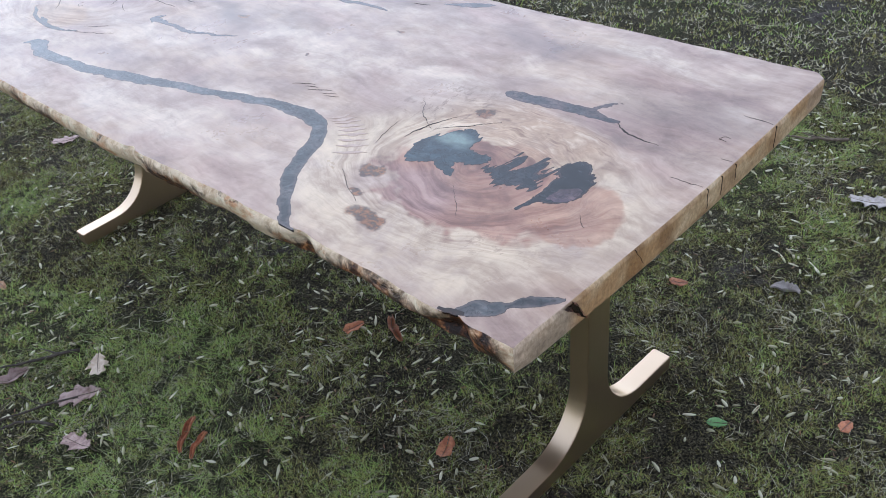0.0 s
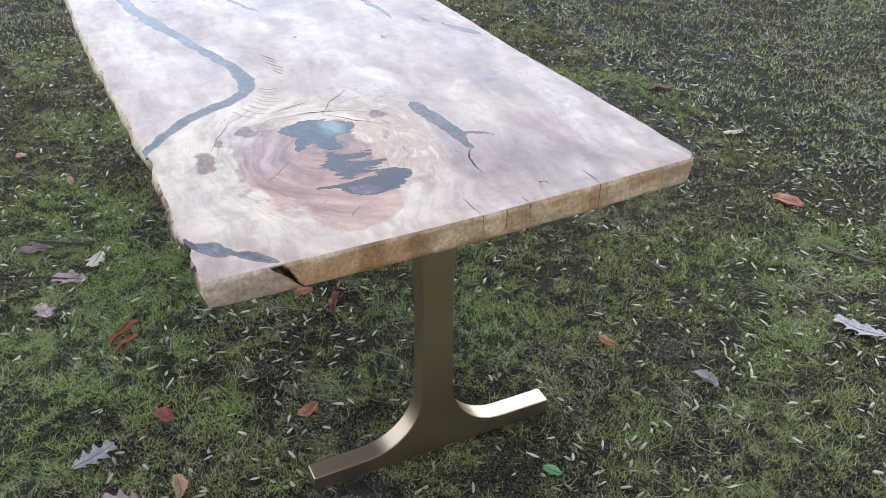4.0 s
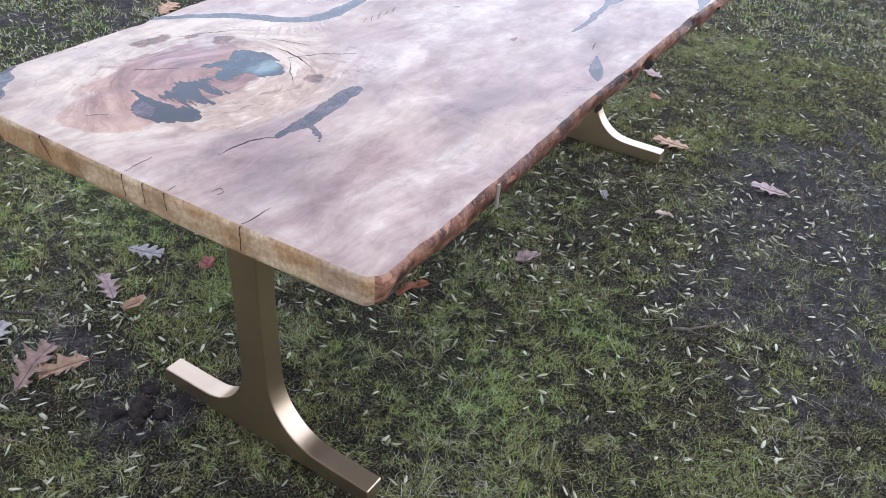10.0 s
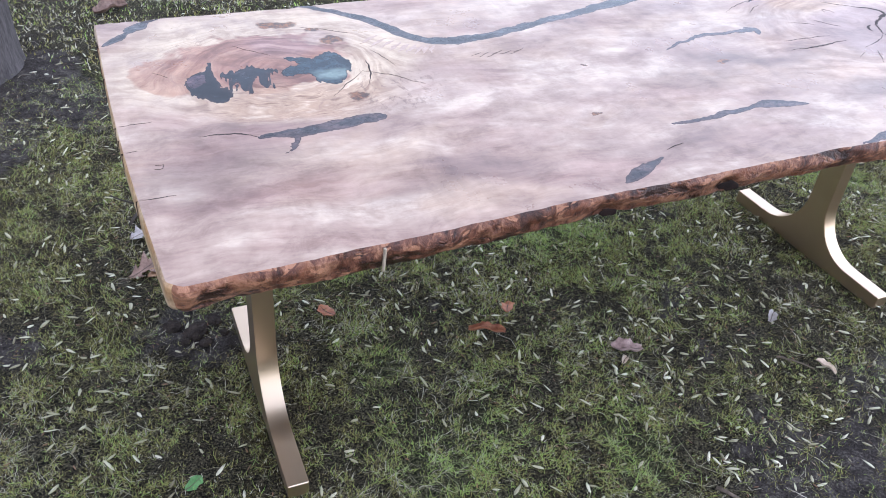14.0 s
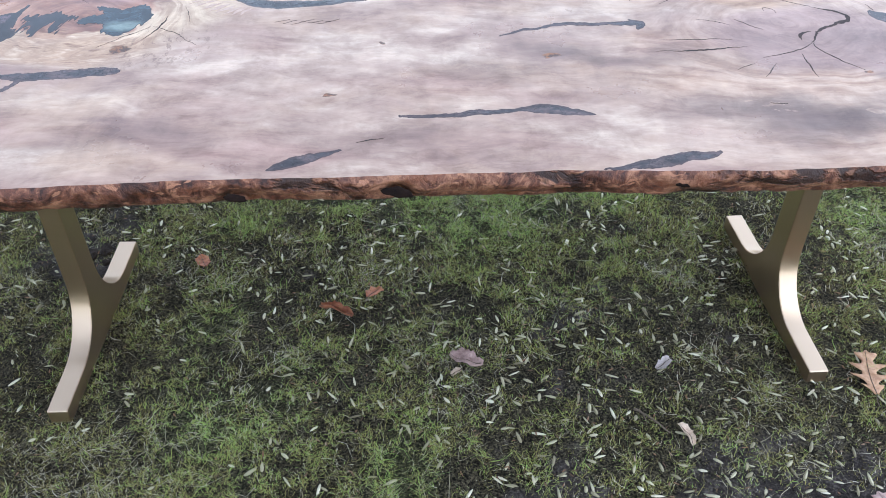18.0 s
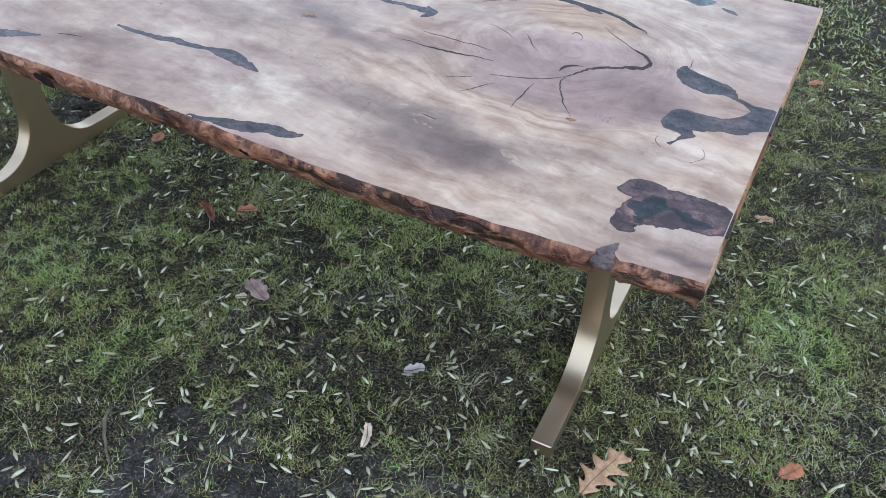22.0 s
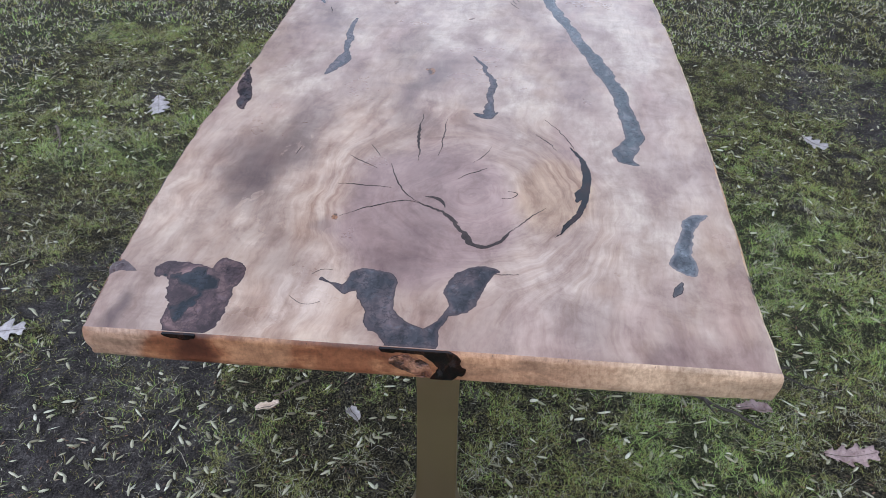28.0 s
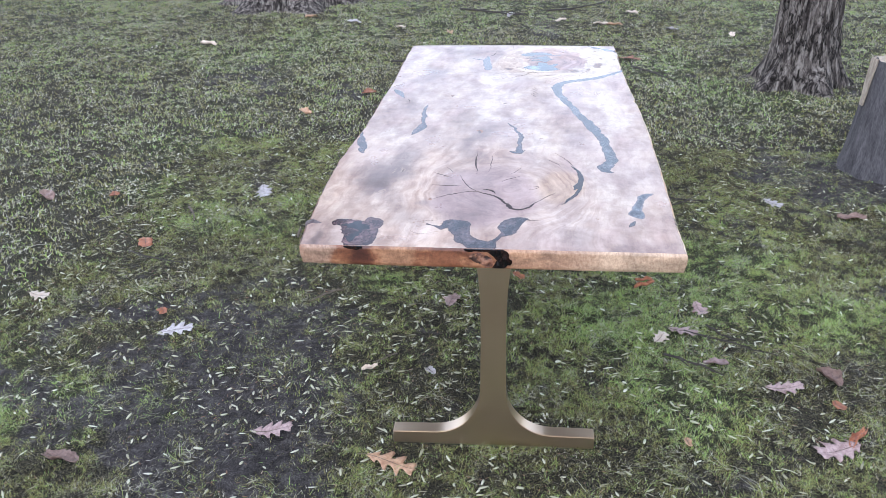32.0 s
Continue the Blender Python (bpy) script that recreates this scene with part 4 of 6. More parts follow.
inlay("resin_fringe", "dark resin round a grey core of wood", RESIN_DARK, [(-0.700, 0.352, 0.002), (-0.706, 0.325, 0.007), (-0.722, 0.300, 0.019), (-0.732, 0.272, 0.031), (-0.728, 0.240, 0.034), (-0.712, 0.212, 0.027), (-0.697, 0.192, 0.008)],
      warp=0.006, feather=0.006, along=1.3, cell=0.0014, seed=20)
inlay("wood_core", "mauve-brown core in the resin", RESIN_CORE, [(-0.722, 0.302, 0.005), (-0.738, 0.278, 0.016), (-0.744, 0.258, 0.009)], warp=0.005, cell=0.0014, seed=22)
inlay("resin_slit", "dark smoky resin slit", RESIN_BROWN, [(-0.424, 0.055, 0.009), (-0.455, 0.050, 0.017), (-0.507, 0.043, 0.018), (-0.551, 0.036, 0.017), (-0.605, 0.030, 0.017), (-0.640, 0.033, 0.009), (-0.668, 0.032, 0.003)], [(-0.598, 0.018, 0.007), (-0.615, -0.014, 0.004), (-0.647, -0.038, 0.0015)], feather=0.004, seed=24)
crack([(-0.664, 0.034), (-0.690, 0.050), (-0.715, 0.058), (-0.770, 0.060)], 0.004, 25)
inlay("resin_patch", "blue-grey resin patch at the slab corner", RESIN, [(-0.792, 0.601, 0.003), (-0.807, 0.583, 0.014), (-0.828, 0.562, 0.015), (-0.841, 0.542, 0.006), (-0.856, 0.522, 0.0115), (-0.872, 0.507, 0.010), (-0.892, 0.485, 0.003)], seed=27)
inlay("bark_crust", "black crust of bark at the slab's edge", CHAR, [(-0.770, 0.607, 0.003), (-0.790, 0.601, 0.006), (-0.806, 0.594, 0.003)], cell=0.0012, seed=29)
inlay("resin_slit", "long dark purple-brown resin slit", RESIN_BROWN, [(0.131, -0.124, 0.003), (0.198, -0.123, 0.007), (0.279, -0.116, 0.009), (0.339, -0.109, 0.008), (0.400, -0.105, 0.014), (0.440, -0.112, 0.012), (0.481, -0.123, 0.002)], seed=30)
inlay("resin_patch", "mauve-grey resin patch by the live edge", RESIN_BROWN, [(-0.084, -0.287, 0.004), (-0.057, -0.274, 0.013), (-0.013, -0.255, 0.0125), (0.033, -0.235, 0.003)], seed=33)
inlay("resin_patch", "mauve-grey resin patch by the live edge", RESIN_BROWN, [(0.469, -0.299, 0.002), (0.521, -0.289, 0.008), (0.578, -0.276, 0.0125), (0.632, -0.262, 0.0125), (0.675, -0.253, 0.004)], seed=36)
inlay("resin_slit", "hooked dark resin slit", RESIN_BROWN, [(0.330, 0.187, 0.002), (0.386, 0.214, 0.005), (0.456, 0.239, 0.0065), (0.526, 0.242, 0.006), (0.583, 0.240, 0.009), (0.622, 0.242, 0.011), (0.636, 0.242, 0.008)], [(0.626, 0.212, 0.003), (0.634, 0.236, 0.010), (0.616, 0.260, 0.003)], seed=39)
inlay("resin_slit", "black resin in a curved ring crack", CHAR, [(0.742, 0.408, 0.0015), (0.783, 0.424, 0.005), (0.845, 0.432, 0.0065), (0.893, 0.430, 0.0065), (0.935, 0.427, 0.0045), (0.978, 0.414, 0.005), (1.019, 0.394, 0.0035), (1.042, 0.381, 0.001)], [(0.893, 0.428, 0.006), (0.915, 0.418, 0.009), (0.928, 0.416, 0.004)], warp=0.003, cell=0.0012, seed=42)
inlay("resin_patch", "blue-grey resin patch", RESIN_SOFT, [(0.945, 0.633, 0.003), (0.959, 0.606, 0.011), (1.014, 0.587, 0.011), (1.064, 0.577, 0.016), (1.101, 0.577, 0.017), (1.117, 0.582, 0.005)], seed=45)
inlay("resin_spot", "small dark resin spot", RESIN, [(1.140, 0.571, 0.003), (1.162, 0.562, 0.006), (1.173, 0.554, 0.002)], seed=48)
# the forked fill and the heart-shaped fill at the crotch end
inlay("resin_fork", "smoky resin fork over dark bark", RESIN_BROWN, [(1.198, 0.036, 0.004), (1.206, 0.050, 0.002), (1.214, 0.066, 0.006), (1.222, 0.080, 0.008)], [(1.212, 0.085, 0.012), (1.194, 0.105, 0.026), (1.198, 0.122, 0.026)], [(1.198, 0.118, 0.026), (1.235, 0.127, 0.025), (1.275, 0.142, 0.024), (1.305, 0.168, 0.026), (1.325, 0.188, 0.034), (1.345, 0.190, 0.034)],
      [(1.318, 0.205, 0.022), (1.295, 0.215, 0.012), (1.272, 0.226, 0.006), (1.262, 0.229, 0.004)], [(1.258, 0.232, 0.006), (1.240, 0.245, 0.014), (1.205, 0.248, 0.025), (1.172, 0.258, 0.027), (1.152, 0.275, 0.015), (1.150, 0.290, 0.005)], warp=0.004, cell=0.0015, seed=51)
inlay("resin_heart", "mauve-brown resin fill with a blue-black core", RESIN_MAUVE, [(1.224, -0.202, 0.005), (1.210, -0.180, 0.021), (1.225, -0.155, 0.033), (1.260, -0.128, 0.041), (1.300, -0.118, 0.039), (1.335, -0.118, 0.028), (1.350, -0.115, 0.015)], [(1.178, -0.112, 0.010), (1.190, -0.104, 0.020), (1.215, -0.100, 0.023), (1.260, -0.100, 0.022)],
      warp=0.006, cell=0.0015, seed=54)
inlay("resin_core", "blue-black resin core", RESIN_DARK, [(1.226, -0.187, 0.005), (1.226, -0.162, 0.010), (1.222, -0.140, 0.016), (1.232, -0.120, 0.020), (1.250, -0.116, 0.014)], [(1.262, -0.122, 0.006), (1.272, -0.127, 0.009), (1.285, -0.138, 0.013), (1.305, -0.138, 0.014), (1.322, -0.130, 0.006)], warp=0.012, feather=0.003, cell=0.0015, seed=60)
inlay("bark_notch", "grey-mauve bark knot in the live edge", KNOT, [(1.211, -0.270, 0.012), (1.213, -0.256, 0.009), (1.216, -0.238, 0.002)], seed=63)

# drying cracks round the crotch's heart
crack([(1.030, 0.028), (0.993, 0.077), (0.968, 0.135), (0.975, 0.158)], 0.0018, 1)
crack([(0.972, 0.149), (1.003, 0.202), (1.050, 0.232), (1.086, 0.261), (1.064, 0.296), (1.031, 0.310)], 0.0085, 2)
crack([(1.036, 0.307), (0.989, 0.340), (0.959, 0.363)], 0.0014, 3)
crack([(0.952, 0.159), (0.955, 0.184), (0.982, 0.199)], 0.006, 4)
crack([(0.847, 0.082), (0.900, 0.100), (0.948, 0.127), (0.976, 0.155)], 0.0020, 5)
crack([(0.931, 0.003), (0.928, 0.049), (0.930, 0.097)], 0.0020, 6)
crack([(0.640, 0.112), (0.742, 0.119), (0.829, 0.130)], 0.0034, 7)
crack([(0.657, 0.164), (0.735, 0.165), (0.808, 0.164)], 0.0017, 8)
crack([(0.837, 0.254), (0.861, 0.230), (0.884, 0.207)], 0.0015, 9)
crack([(0.827, 0.003), (0.848, 0.034), (0.865, 0.061)], 0.0015, 10)
crack([(0.759, 0.261), (0.800, 0.243), (0.823, 0.232)], 0.0012, 11)
crack([(0.783, 0.036), (0.798, 0.045), (0.823, 0.060)], 0.0012, 12)
crack([(0.913, 0.298), (0.920, 0.314), (0.935, 0.305), (0.937, 0.288)], 0.0014, 13)
crack([(1.249, 0.001), (1.258, 0.019), (1.260, 0.036), (1.252, 0.048)], 0.0006, 14)
crack([(1.156, 0.288), (1.153, 0.307), (1.151, 0.327)], 0.0012, 15)
crack([(0.632, 0.356), (0.709, 0.401), (0.773, 0.421)], 0.0012, 16)
crack([(0.695, 0.341), (0.729, 0.365), (0.758, 0.379)], 0.0012, 17)
crack([(1.190, 0.021), (1.180, 0.031), (1.178, 0.050)], 0.0008, 18)
# round the burl
crack([(-0.353, 0.344), (-0.334, 0.303), (-0.326, 0.262)], 0.0010, 21)
crack([(-0.378, 0.298), (-0.384, 0.246), (-0.410, 0.184)], 0.0026, 22)
crack([(-0.403, 0.245), (-0.448, 0.203), (-0.493, 0.154)], 0.0014, 23)
crack([(-0.370, 0.445), (-0.440, 0.482), (-0.471, 0.498)], 0.0008, 24)
crack([(-0.569, 0.367), (-0.612, 0.403), (-0.638, 0.429)], 0.0007, 25)
crack([(-0.790, 0.310), (-0.803, 0.325), (-0.816, 0.334)], 0.0007, 26)
crack([(-0.841, 0.137), (-0.868, 0.133), (-0.897, 0.131)], 0.0012, 27)
crack([(-0.877, 0.041), (-0.887, 0.039), (-0.895, 0.038)], 0.0013, 28)
crack([(-0.834, -0.114), (-0.864, -0.116), (-0.891, -0.113)], 0.0012, 29)
crack([(-0.403, 0.248), (-0.354, 0.220), (-0.293, 0.161)], 0.0009, 30)
crack([(0.057, -0.211), (0.079, -0.203), (0.104, -0.195)], 0.0020, 32)
for i in range(7):
    crack([(-0.145 + 0.018 * i, 0.262 - 0.006 * (i % 3)), (-0.130 + 0.018 * i, 0.268 - 0.006 * (i % 3)), (-0.115 + 0.018 * i, 0.276 - 0.006 * (i % 3))], 0.0009, 33 + i)
crack([(0.806, -0.093), (0.823, -0.096), (0.837, -0.094)], 0.0018, 42)
crack([(-0.856, -0.027), (-0.844, -0.029), (-0.840, -0.017), (-0.854, -0.013)], 0.0012, 43)


def end_x(y):
    """Where the sawn end near the burl lies."""
    t = (0.605 - y) / 0.956
    return -0.905 + 0.023 * t - 0.012 * math.sin(t * math.pi)


def end_pocket(name, label, material, *spines, lift=0.0012, warp=0.004, seed=1):
    """Bark and resin that shows in the russet sawn end: bands along spines of (y, z, half width) on the end's face."""
    allp = np.array([p for sp in spines for p in sp], float)
    gy = np.arange(allp[:, 0].min() - 0.04, allp[:, 0].max() + 0.04, 0.0015)
    gz = np.arange(UNDERSIDE, TOP + 0.004, 0.0015)
    Y, Z = np.meshgrid(gy, gz, indexing="ij")
    sy, sz = ((2 * value_noise(Y * 50, Z * 50, seed + q) - 1) + 0.5 * (2 * value_noise(Y * 150, Z * 150, seed + q + 1) - 1) for q in (3, 7))
    f = np.minimum.reduce([band_field(gy, gz, Y + warp * sy, Z + warp * sz, spines), TOP - 0.0005 - Z, Z - UNDERSIDE - 0.002])
    return plate(name, label, material, gy, gz, f, lambda y, z, low: (1.3360 - 0.035 * (y - 0.2) + (-0.004 if low else lift), y, z))


end_pocket("bark_pocket", "black bark pocket in the end grain", CHAR, [(0.158, 0.760, 0.006), (0.180, 0.759, 0.007), (0.215, 0.757, 0.009), (0.234, 0.748, 0.014), (0.246, 0.732, 0.016), (0.236, 0.718, 0.012), (0.225, 0.712, 0.008)], [(0.246, 0.738, 0.008), (0.262, 0.728, 0.006)], seed=2)
end_pocket("heart_pocket", "red-brown heart in the end grain", EDGE_DARK, [(0.168, 0.740, 0.008), (0.186, 0.734, 0.015), (0.204, 0.728, 0.016), (0.214, 0.718, 0.008)], lift=0.0016, seed=12)
end_pocket("bark_pocket", "dark bark at the rim of the end grain", CHAR, [(-0.140, 0.760, 0.004), (-0.120, 0.757, 0.008), (-0.100, 0.760, 0.004)], seed=22)


def end_crack(x0, tilt, y0, ytop, ybottom, zlow, width, seed, material=None, label="dark crack down the sawn end", name="crack"):
    """A drying crack that runs down the sawn end."""
    zs = np.linspace(TOP - 0.001, zlow, 12)
    t = np.linspace(0, 1, 12)
    ys = ytop + (ybottom - ytop) * t + 0.003 * (value_noise(t * 6, t * 0 + seed, 95) - 0.5)
    half = (0.4 if width > 0.005 else 0.13) * width * (1 - 0.75 * t) * (0.5 + value_noise(t * 9, t * 0 + seed, 96))
    sgn = 1 if x0 > 0 else -1
    lift = 0.0010 + (0.0006 if material is CHAR else 0.0)
    verts, faces = [], []
    for y, z, h in zip(ys, zs, half):
        x = x0 + tilt * (y - y0) if x0 > 0 else end_x(y)
        verts += [(x + sgn * lift, y - h, z), (x + sgn * lift, y + h, z), (x - sgn * 0.004, y + h, z), (x - sgn * 0.004, y - h, z)]
    for i in range(11):
        for q in range(4):
            faces.append((4 * i + q, 4 * i + (q + 1) % 4, 4 * i + 4 + (q + 1) % 4, 4 * i + 4 + q))
    from_lists(name, verts, faces, material or CRACK, TABLE, label)


for ytop, ybot, zlow, width in ((-0.113, -0.112, 0.716, 0.0012), (0.131, 0.129, 0.720, 0.0011), (0.038, 0.036, 0.728, 0.0010), (0.335, 0.312, 0.722, 0.0009), (0.085, 0.084, 0.722, 0.0009)):
    end_crack(-0.9095, -0.01, 0.35, ytop, ybot, zlow, width, ytop * 31)
for ytop, ybot, zlow, width in ((0.512, 0.515, 0.712, 0.0022), (0.30, 0.302, 0.730, 0.0008), (-0.02, -0.03, 0.722, 0.0012), (0.40, 0.402, 0.738, 0.0007), (0.05, 0.06, 0.730, 0.0009)):
    end_crack(1.3345, -0.035, 0.2, ytop, ybot, zlow, width, ytop * 31)
end_crack(-0.9, 0, 0, 0.492, 0.452, 0.711, 0.026, 5.0, EDGE_DARK, "ragged red-brown bark round a hole", "bark_pocket")
end_crack(-0.9006, 0, 0, 0.489, 0.456, 0.714, 0.014, 3.0, CHAR, "dark ragged bark hole in the end grain", "bark_pocket")
for i in range(9):  # curled ridges between the river's bend and the burl
    crack([(-0.200 - 0.014 * i, 0.335 + 0.0025 * i * i * 0.5), (-0.212 - 0.016 * i, 0.318 + 0.0025 * i * i * 0.5), (-0.228 - 0.017 * i, 0.298 + 0.0025 * i * i * 0.5)], 0.008, 110 + i, GRAIN_LINE, "curl_line", "brown line of curled grain")
# black knot holes in the dark edge
for x, y, z, rx, rz in ((0.13, -0.3165, 0.733, 0.024, 0.0115), (-0.135, -0.3215, 0.728, 0.020, 0.0085), (0.60, -0.3095, 0.736, 0.016, 0.005)):
    bm = bmesh.new()
    bmesh.ops.create_icosphere(bm, subdivisions=3, radius=1.0)
    for v in bm.verts:
        q = 1 + 0.5 * (float(value_noise(np.array(v.co.x * 2.3 + x * 40 + 20), np.array(v.co.z * 2.3 + 8), 99)) - 0.5)
        v.co = Vector((v.co.x * rx * q, v.co.y * 0.0022, v.co.z * rz * q))
    bmesh.ops.transform(bm, matrix=pose(x, y, z, 0, 8, 0), verts=bm.verts[:])
    part("knot_hole", bm, HOLLOW, TABLE, "black knot hole in the live edge")
# the knob of bark on the dark edge
bm = bmesh.new()
bmesh.ops.create_icosphere(bm, subdivisions=4, radius=1.0)
for v in bm.verts:
    q = 1 + 0.35 * (float(value_noise(np.array(v.co.x * 2.1 + 7), np.array(v.co.y * 2.1 + v.co.z * 1.7 + 5), 97)) - 0.5) + 0.14 * (float(value_noise(np.array(v.co.x * 7 + 9), np.array(v.co.z * 6 + v.co.y * 5 + 9), 98)) - 0.5)
    split = 0.22 * math.exp(-((v.co.y - 0.25 * math.sin(v.co.x * 5)) / 0.09) ** 2) * (v.co.z > -0.2)
    v.co = Vector((v.co.x * 0.020 * q, v.co.y * 0.015 * q, v.co.z * 0.014 * q * (1 - split)))
for f in bm.faces:
    f.smooth = True
bmesh.ops.transform(bm, matrix=pose(1.212, -0.268, 0.7475, -12, 0, 20), verts=bm.verts[:])
part("bark_knot", bm, KNOT, TABLE, "grey-mauve knob of bark with a split")
# a pale glued spline let into the dark live edge
bm = bmesh.new()
bmesh.ops.create_cube(bm, size=1, matrix=pose(-0.557, -0.3425, 0.735, 0, 3, 2) @ Matrix.Diagonal((0.0045, 0.006, 0.044, 1)))
bmesh.ops.bevel(bm, geom=bm.edges[:], offset=0.001, segments=1, affect="EDGES")
part("edge_spline", bm, CUT, TABLE, "pale wooden spline in the dark edge")


def build_leg(m, label):
    """A flat bronze pedestal: upright column flaring to a wide foot and to the slab."""
    half = [(0.300, 0.0)]
    half += [(0.304, 0.004), (0.304, 0.040)]
    half += [(0.302, 0.042), (0.19, 0.0435)]
    for i in range(13):  # the sweep from the foot into the column
        a = math.pi / 2 * i / 12
        half.append((0.175 - 0.137 * math.sin(a), 0.0440 + 0.150 * (1 - math.cos(a))))
    half += [(0.0370, 0.27), (0.0362, 0.36), (0.0365, 0.44)]
    for i in range(1, 9):
        a = i / 8
        half.append((0.0365 + 0.032 * a ** 2.2, 0.44 + 0.278 * a))
    outline = half + [(-x, z) for x, z in reversed(half)]
    bm = bmesh.new()
    front = [bm.verts.new((-0.0235, y, z)) for y, z in outline]
    rear = [bm.verts.new((0.0235, y, z)) for y, z in outline]
    bm.faces.new(front)
    bm.faces.new(list(reversed(rear)))
    k = len(outline)
    for i in range(k):
        f = bm.faces.new((front[i], rear[i], rear[(i + 1) % k], front[(i + 1) % k]))
        f.smooth = True
    bmesh.ops.recalc_face_normals(bm, faces=bm.faces[:])
    sharp = [e for e in bm.edges if len(e.link_faces) == 2 and e.calc_face_angle() > 1.2]
    bmesh.ops.bevel(bm, geom=sharp, offset=0.0016, segments=2, affect="EDGES")
    leg = part("leg", bm, BRONZE, TABLE, label)
    leg.data.set_sharp_from_angle(angle=radians(28))
    leg.matrix_basis = m
    bm = bmesh.new()
    bmesh.ops.create_cube(bm, size=1, matrix=pose(0, 0, 0.7065) @ Matrix.Diagonal((0.10, 0.56, 0.006, 1)))
    bmesh.ops.bevel(bm, geom=bm.edges[:], offset=0.0015, segments=1, affect="EDGES")
    part("mounting_plate", bm, BRONZE, leg, "flat bronze plate under the slab")
    return leg


build_leg(pose(-0.674, 0.117, -0.012, 0, 0, 0.0), "satin champagne-bronze pedestal leg")
build_leg(pose(1.090, 0.203, -0.012, 0, 0, 3.0), "satin champagne-bronze pedestal leg")


# ---- trees and stump ----
def build_trunk(name, x, y, r, height, flare, seed, roots, label, material=BARK):
    tree = tagged(new(name), label, "tree")
    tree.location = (x, y, 0)
    sides, zs = 120, np.concatenate([np.linspace(-0.08, 0.9, 56), np.linspace(1.0, height, 26)])
    ang = np.linspace(0, math.tau, sides, endpoint=False)
    verts = []
    for z in zs:
        zz = max(z, 0)
        ridge = np.abs(value_noise(ang * 9.0 + 0.9 * np.sin(z * 6 + ang * 3), ang * 0 + z * 2.2, seed) - 0.5) * 2
        fine = value_noise(ang * 24, ang * 0 + z * 12, seed + 1) - 0.5
        foot = flare * math.exp(-zz / 0.16) * (0.75 + 0.5 * np.cos(ang * roots + seed) * math.exp(-zz / 0.3))
        rad = r * (1 - 0.35 * zz / height) + foot + 0.022 * (ridge - 0.5) + 0.010 * fine
        bend = 0.03 * math.sin(z * 0.5 + seed)
        verts += [(rad[i] * math.cos(a) + bend, rad[i] * math.sin(a), z) for i, a in enumerate(ang)]
    n = len(zs)
    faces = [(j * sides + i, j * sides + (i + 1) % sides, (j + 1) * sides + (i + 1) % sides, (j + 1) * sides + i) for j in range(n - 1) for i in range(sides)]
    from_lists("trunk", verts, faces, material, tree, "thick trunk with deeply furrowed grey bark")
    rng = random.Random(seed)
    for i in range(7):  # bare limbs, high over the lawn
        a = rng.uniform(0, math.tau)
        z0 = height * (0.62 + 0.055 * i)
        limb(tree, (0, 0, z0), a, rng.uniform(1.4, 2.4), r * 0.28, rng)
    return tree


def limb(tree, start, a, length, r, rng):
    pts, p, up = [], Vector(start), rng.uniform(0.35, 0.8)
    for i in range(9):
        pts.append(p.copy())
        p = p + Vector((math.cos(a), math.sin(a), up)).normalized() * length / 8
        a += rng.uniform(-0.25, 0.25)
        up += rng.uniform(-0.1, 0.14)
    tube(pts, [r * (1 - i / 8.6) for i in range(9)], "limb", BARK, tree, 7)


def tube(pts, radii, name, material, parent, sides=6, label=""):
    verts, faces = [], []
    for i, (p, r) in enumerate(zip(pts, radii)):
        d = (pts[min(i + 1, len(pts) - 1)] - pts[max(i - 1, 0)]).normalized()
        side = d.cross(Vector((0.12, 0.2, 1))).normalized()
        up = side.cross(d)
        verts += [tuple(p + (side * math.cos(a) + up * math.sin(a)) * r) for a in (j / sides * math.tau for j in range(sides))]
    for i in range(len(pts) - 1):
        faces += [(i * sides + j, i * sides + (j + 1) % sides, (i + 1) * sides + (j + 1) % sides, (i + 1) * sides + j) for j in range(sides)]
    faces += [tuple(reversed(range(sides))), tuple((len(pts) - 1) * sides + j for j in range(sides))]
    return from_lists(name, verts, faces, material, parent, label, True)


build_trunk("tree", -3.16, 2.08, 0.215, 6.5, 0.16, 5, 5, "tall tree with furrowed grey-brown bark and flared roots in moss")
build_trunk("tree", -6.45, -2.76, 0.48, 8.0, 0.34, 9, 6, "broad tree with dark ridged bark rooted in a mossy mound")


